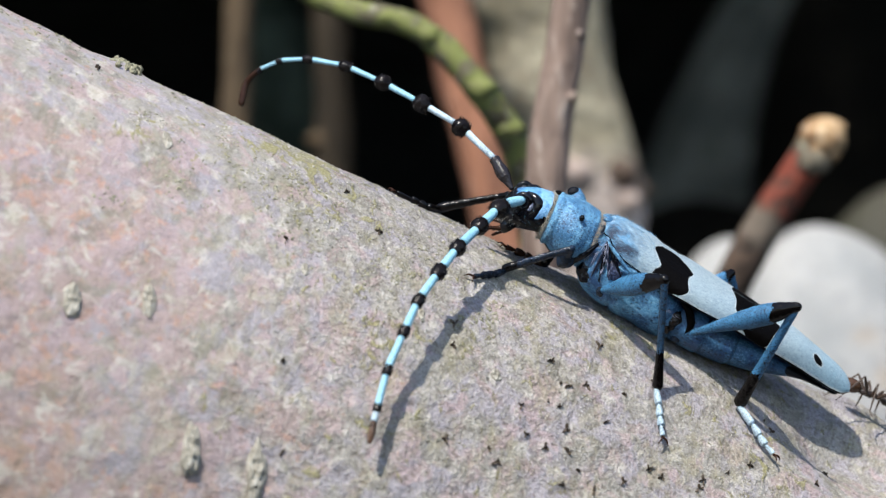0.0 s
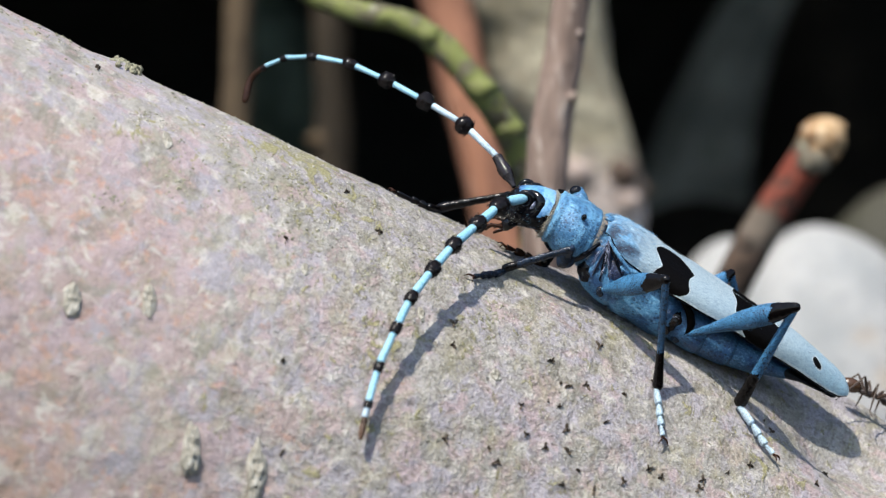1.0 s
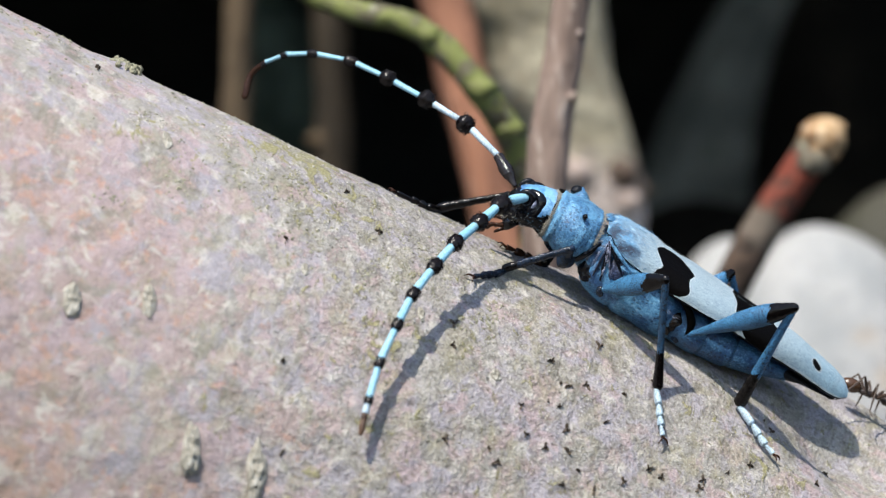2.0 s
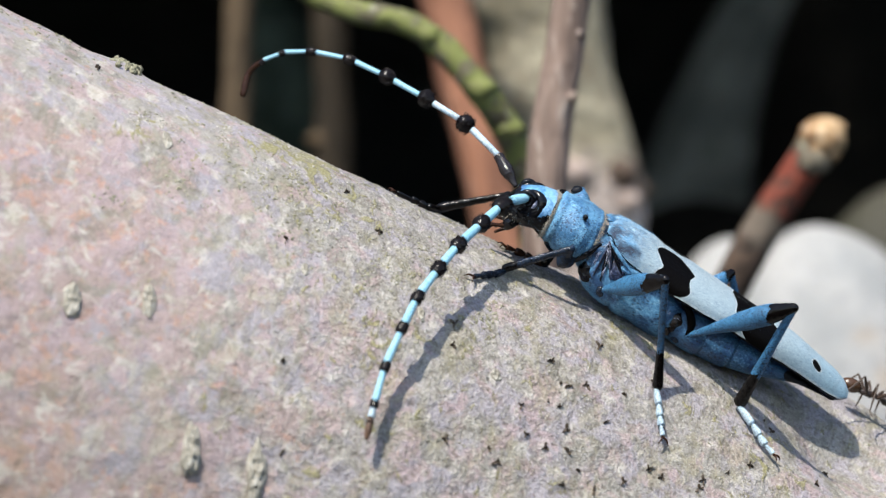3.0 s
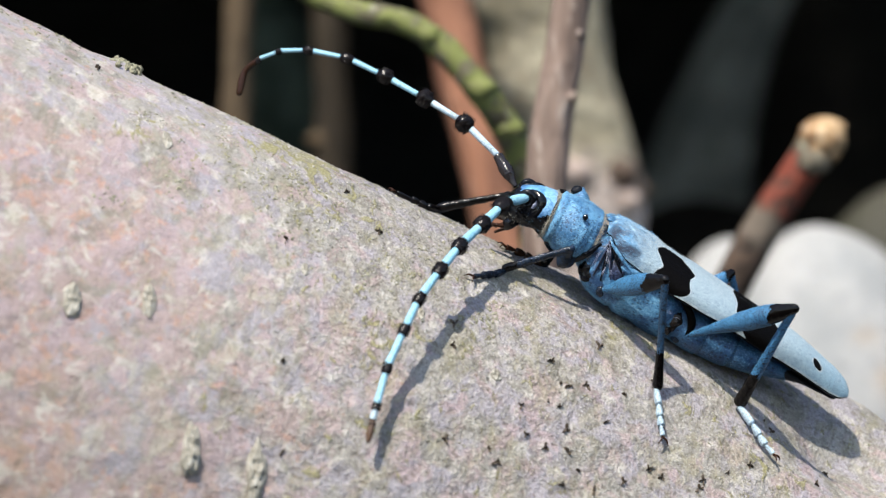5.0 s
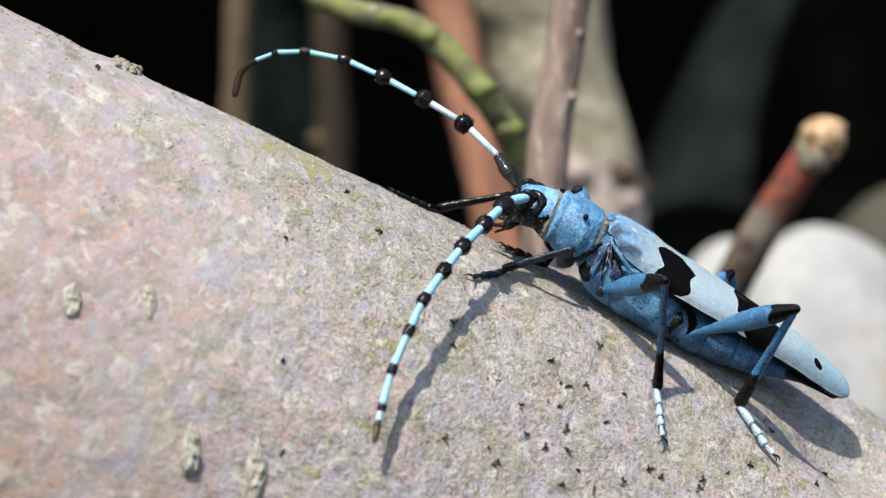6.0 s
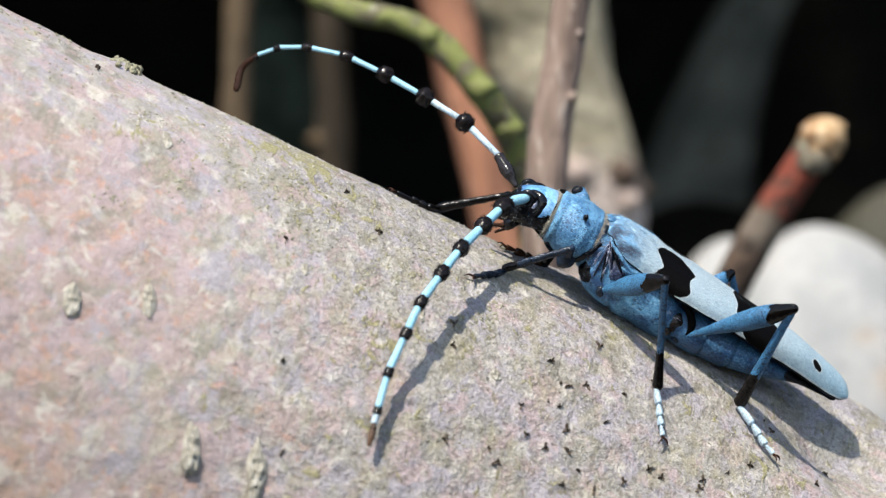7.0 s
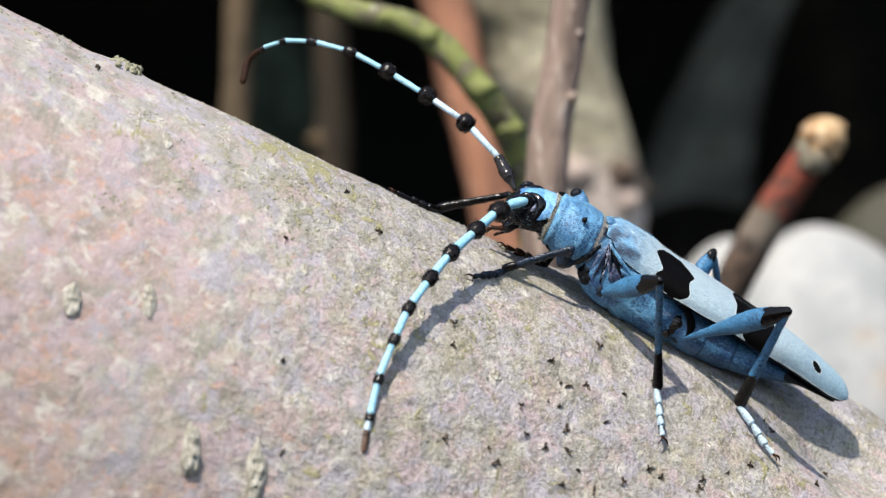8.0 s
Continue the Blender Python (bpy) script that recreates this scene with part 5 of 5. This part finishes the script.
def ant_thing():
    """A small brown ant, head first along x, built in millimetres round its waist; its legs reach the bark."""
    ant = part("ant", tube([(-0.42, 0, 0.02), (0.0, 0, 0.10), (0.55, 0, 0.16), (1.0, 0, 0.10)], [0.07, 0.15, 0.22, 0.15, 0.09], 18, 30, rough=0.03, blunt=True), ANT_DARK)
    tagged(ant, "small brown ant standing on the log", "ant")
    part("gaster", ball((-1.0, 0, 0.22), 0.66, 0.42, 0.43, 32, lump=0.06), ANT_BROWN, ant, "shiny amber brown hind body")
    part("waist_scale", ball((-0.36, 0, 0.24), 0.09, 0.13, 0.24, 16), ANT_DARK, ant)
    head_ob = part("ant_head", ball((1.45, 0, 0.12), 0.42, 0.34, 0.30, 28, lump=0.08), ANT_DARK, ant, "dark brown head")
    for sgn in (1, -1):
        part("feeler", tube([(1.7, sgn * 0.18, 0.22), (2.0, sgn * 0.5, 0.75), (2.15, sgn * 0.6, 0.82), (2.75, sgn * 0.75, 0.35)], [0.045, 0.04, 0.04, 0.05], 8, 30), ANT_LEG, ant)
        part("jaw", tube([(1.78, sgn * 0.12, 0.02), (2.0, sgn * 0.12, -0.08), (2.05, sgn * 0.02, -0.12)], [0.08, 0.06, 0.02], 8, 12), ANT_BROWN, ant)
        for root, knee, ankle, toe in (((0.75, 0.12, 0.05), (1.25, 0.75, 0.62), (1.35, 1.1, -0.75), (1.75, 1.35, -1.05)), ((0.4, 0.15, 0.02), (0.25, 0.85, 0.85), (0.2, 1.3, -0.75), (0.35, 1.65, -1.05)), ((0.1, 0.14, 0.0), (-0.62, 0.65, 1.00), (-1.55, 1.05, -0.35), (-1.95, 1.2, -0.95))):
            p = [Vector((x, sgn * y, z)) for x, y, z in (root, knee, ankle, toe)]
            lg = part("leg", tube([p[0], p[0].lerp(p[1], 0.5) + Vector((0, 0, 0.06)), p[1]], [0.07, 0.10, 0.06], 8, 14, blunt=True), ANT_LEG, ant)
            part("shin", tube([p[1], p[1].lerp(p[2], 0.5), p[2]], [0.05, 0.065, 0.04], 8, 12, blunt=True), ANT_LEG, lg)
            part("foot", tube([p[2], p[2].lerp(p[3], 0.5) + Vector((0, 0, -0.04)), p[3]], [0.035, 0.035, 0.03], 6, 10), ANT_LEG, lg)
    ant.scale = (1.25,) * 3
    return ant


ANT_BROWN = black_material("amber_ant_shell", (0.060, 0.030, 0.015), 0.25, 0.45, 2.0, 0.010)
ANT_DARK = black_material("dark_ant_shell", (0.022, 0.013, 0.009), 0.30, 0.40, 2.5, 0.012)
ANT_LEG = black_material("ant_leg_shell", (0.048, 0.030, 0.020), 0.35, 0.40, 2.0, 0.010)
ant = ant_thing()


def ant_at(x, y, z, turn=0.0):
    """The ant's place in millimetres, facing down the log's slope."""
    return Matrix.Translation((x * MM, y * MM, z * MM)) @ Matrix.Rotation(radians(22 + turn), 4, "Y") @ Matrix.Rotation(radians(10), 4, "Z")


ANT_WALK = [(0.0, ant_at(31.2, 1.9, -10.78)), (4.0, ant_at(31.2, 1.9, -10.78)), (4.1, ant_at(31.45, 1.9, -10.9)), (4.2, ant_at(32.5, 2.1, -11.4)), (4.3, ant_at(34.4, 2.5, -12.25)), (4.4, ant_at(36.6, 2.9, -13.2)), (5.0, ant_at(44.0, 4.4, -16.5)), (8.0, ant_at(44.0, 4.4, -16.5))]


# ---- what moves ----
def spin(vec):
    """A turn from a rotation vector in degrees."""
    v = Vector(vec)
    return Matrix.Rotation(radians(v.length), 4, v) if v.length > 1e-6 else Matrix.Identity(4)


TIMES = [0, 0.5, 1, 1.5, 3, 3.5, 4, 4.5, 6, 6.5, 7, 7.5, 8]
SWAY = [(0.137, -0.059, 1.606), (0.093, -0.014, 0.961), (0.074, 0.003, 0.594), (0.058, 0.025, 0.237), (0.0, 0.0, 0.0), (0.0, 0.0, 0.0), (0.01, 0.008, 0.167), (0.01, 0.008, 0.167), (-0.022, 0.054, 0.316), (-0.03, 0.048, 0.188), (-0.028, 0.005, -0.0), (-0.055, -0.094, -0.035), (-0.048, -0.18, 0.3)]          # shift in mm along x and z, turn about y in degrees
NEAR = [(1.35, -1.57, 1.19), (0.71, 0.06, -1.31), (0.68, 1.41, -2.53), (1.15, 1.13, -2.55), (0.81, 0.35, -0.46), (0.0, -0.0, -0.0), (-0.18, -0.33, 0.24), (0.04, -0.29, 0.13), (0.69, -1.15, 2.05), (0.17, -1.13, 1.95), (-0.86, -1.27, 1.91), (-0.11, 5.96, -5.24), (-0.88, 6.23, -4.82)]          # turn of the near antenna about its base, degrees
FAR = [(0.26, 0.18, -1.55), (0.7, 0.72, -2.01), (1.16, 0.56, -2.29), (1.21, 0.49, -2.05), (0.47, 0.24, -0.35), (0.0, 0.0, -0.0), (0.82, -0.61, 0.15), (0.33, -0.37, 0.45), (2.49, -1.03, 2.81), (2.99, -1.18, 2.78), (1.47, -1.49, 3.01), (-4.94, -0.25, 1.45), (-4.93, -1.28, 2.08)]
FLICK = [(7.4, (0.83, -2.27, 3.65)), (7.7, (-8.72, 0.62, -2.96)), (7.8, (-7.93, 0.63, -3.87)), (7.9, (-8.01, 0.22, -1.04))]          # a quick beat of the far antenna near the end
KNEES = {"near_mid": [(-3.01, 7.24, 1.76), (-3.07, 7.22, 1.79), (-3.08, 7.23, 1.79), (-3.08, 7.26, 1.79), (-3.05, 7.29, 1.77), (-3.05, 7.29, 1.77), (-3.03, 7.31, 1.77), (-3.03, 7.31, 1.77), (-3.03, 7.37, 1.77), (-3.05, 7.35, 1.77), (-3.04, 7.32, 1.77), (-2.77, 7.51, 1.65), (-2.69, 7.51, 1.61)],
         "near_hind": [(-12.15, 7.16, 3.94), (-12.1, 7.22, 3.92), (-12.06, 7.25, 3.91), (-11.99, 7.34, 3.88), (-11.93, 7.44, 3.85), (-11.9, 7.51, 3.82), (-11.92, 7.52, 3.82), (-11.94, 7.48, 3.83), (-12.07, 7.45, 3.85), (-12.0, 7.55, 3.81), (-11.92, 7.52, 3.82), (-11.55, 8.08, 3.58), (-11.51, 8.06, 3.58)]}
STEP = [(0.0, (0, 0, 0), 0), (7.2, (0, 0, 0), 0), (7.4, (6, 4, 0), -4), (7.55, (14, 9, 0), -8), (7.7, (14, 13, 0), -14), (7.8, (7, 15, 0), -20), (7.9, (1, 20, 0), -25), (8.0, (-1, 23, 0), -27)]


def sway(t):
    dx, dz, turn = (float(np.interp(t, TIMES, column)) for column in zip(*SWAY))
    return Matrix.Translation((dx * MM, 0, dz * MM)) @ Matrix.Rotation(radians(turn), 4, "Y")


def motions():
    walk(ant, ANT_WALK)
    for ob in TRUNK:
        rest = Matrix.Translation(ob.location)
        walk(ob, [(t, sway(t) @ rest) for k, t in enumerate(TIMES)])
    for ob, turns in ((near_antenna, list(zip(TIMES, NEAR))), (far_antenna, sorted(list(zip(TIMES, FAR)) + FLICK))):
        rest = Matrix.Translation(ob.location)
        walk(ob, [(t, sway(t) @ rest @ spin(v)) for t, v in turns])
    for key, knees in KNEES.items():
        lg, fem, tib, hip, knee, ankle = LEGS[key]
        fr, tr = [], []
        for k, t in enumerate(TIMES):
            h = (sway(t) @ (hip * MM)) / MM
            kn = Vector(knees[k])
            qf = (knee - hip).rotation_difference(kn - h).to_matrix().to_4x4()
            qt = (ankle - knee).rotation_difference(ankle - kn).to_matrix().to_4x4()
            fr.append((t, Matrix.Translation((h - hip) * MM) @ qf))
            tr.append((t, Matrix.Translation((kn - hip) * MM) @ qt))
        walk(fem, fr)
        walk(tib, tr)
    lg, fem, tib, hip, knee, ankle = LEGS["far_hind"]
    rest = Matrix.Translation(lg.location)
    walk(lg, [(t, rest @ spin(v)) for t, v, w in STEP])
    bend = Matrix.Translation((knee - hip) * MM)
    for ob in lg.children:
        if ob != fem:
            home = Matrix.Translation(ob.location)
            walk(ob, [(t, bend @ spin((0, w, 0)) @ bend.inverted() @ home) for t, v, w in STEP])


motions()
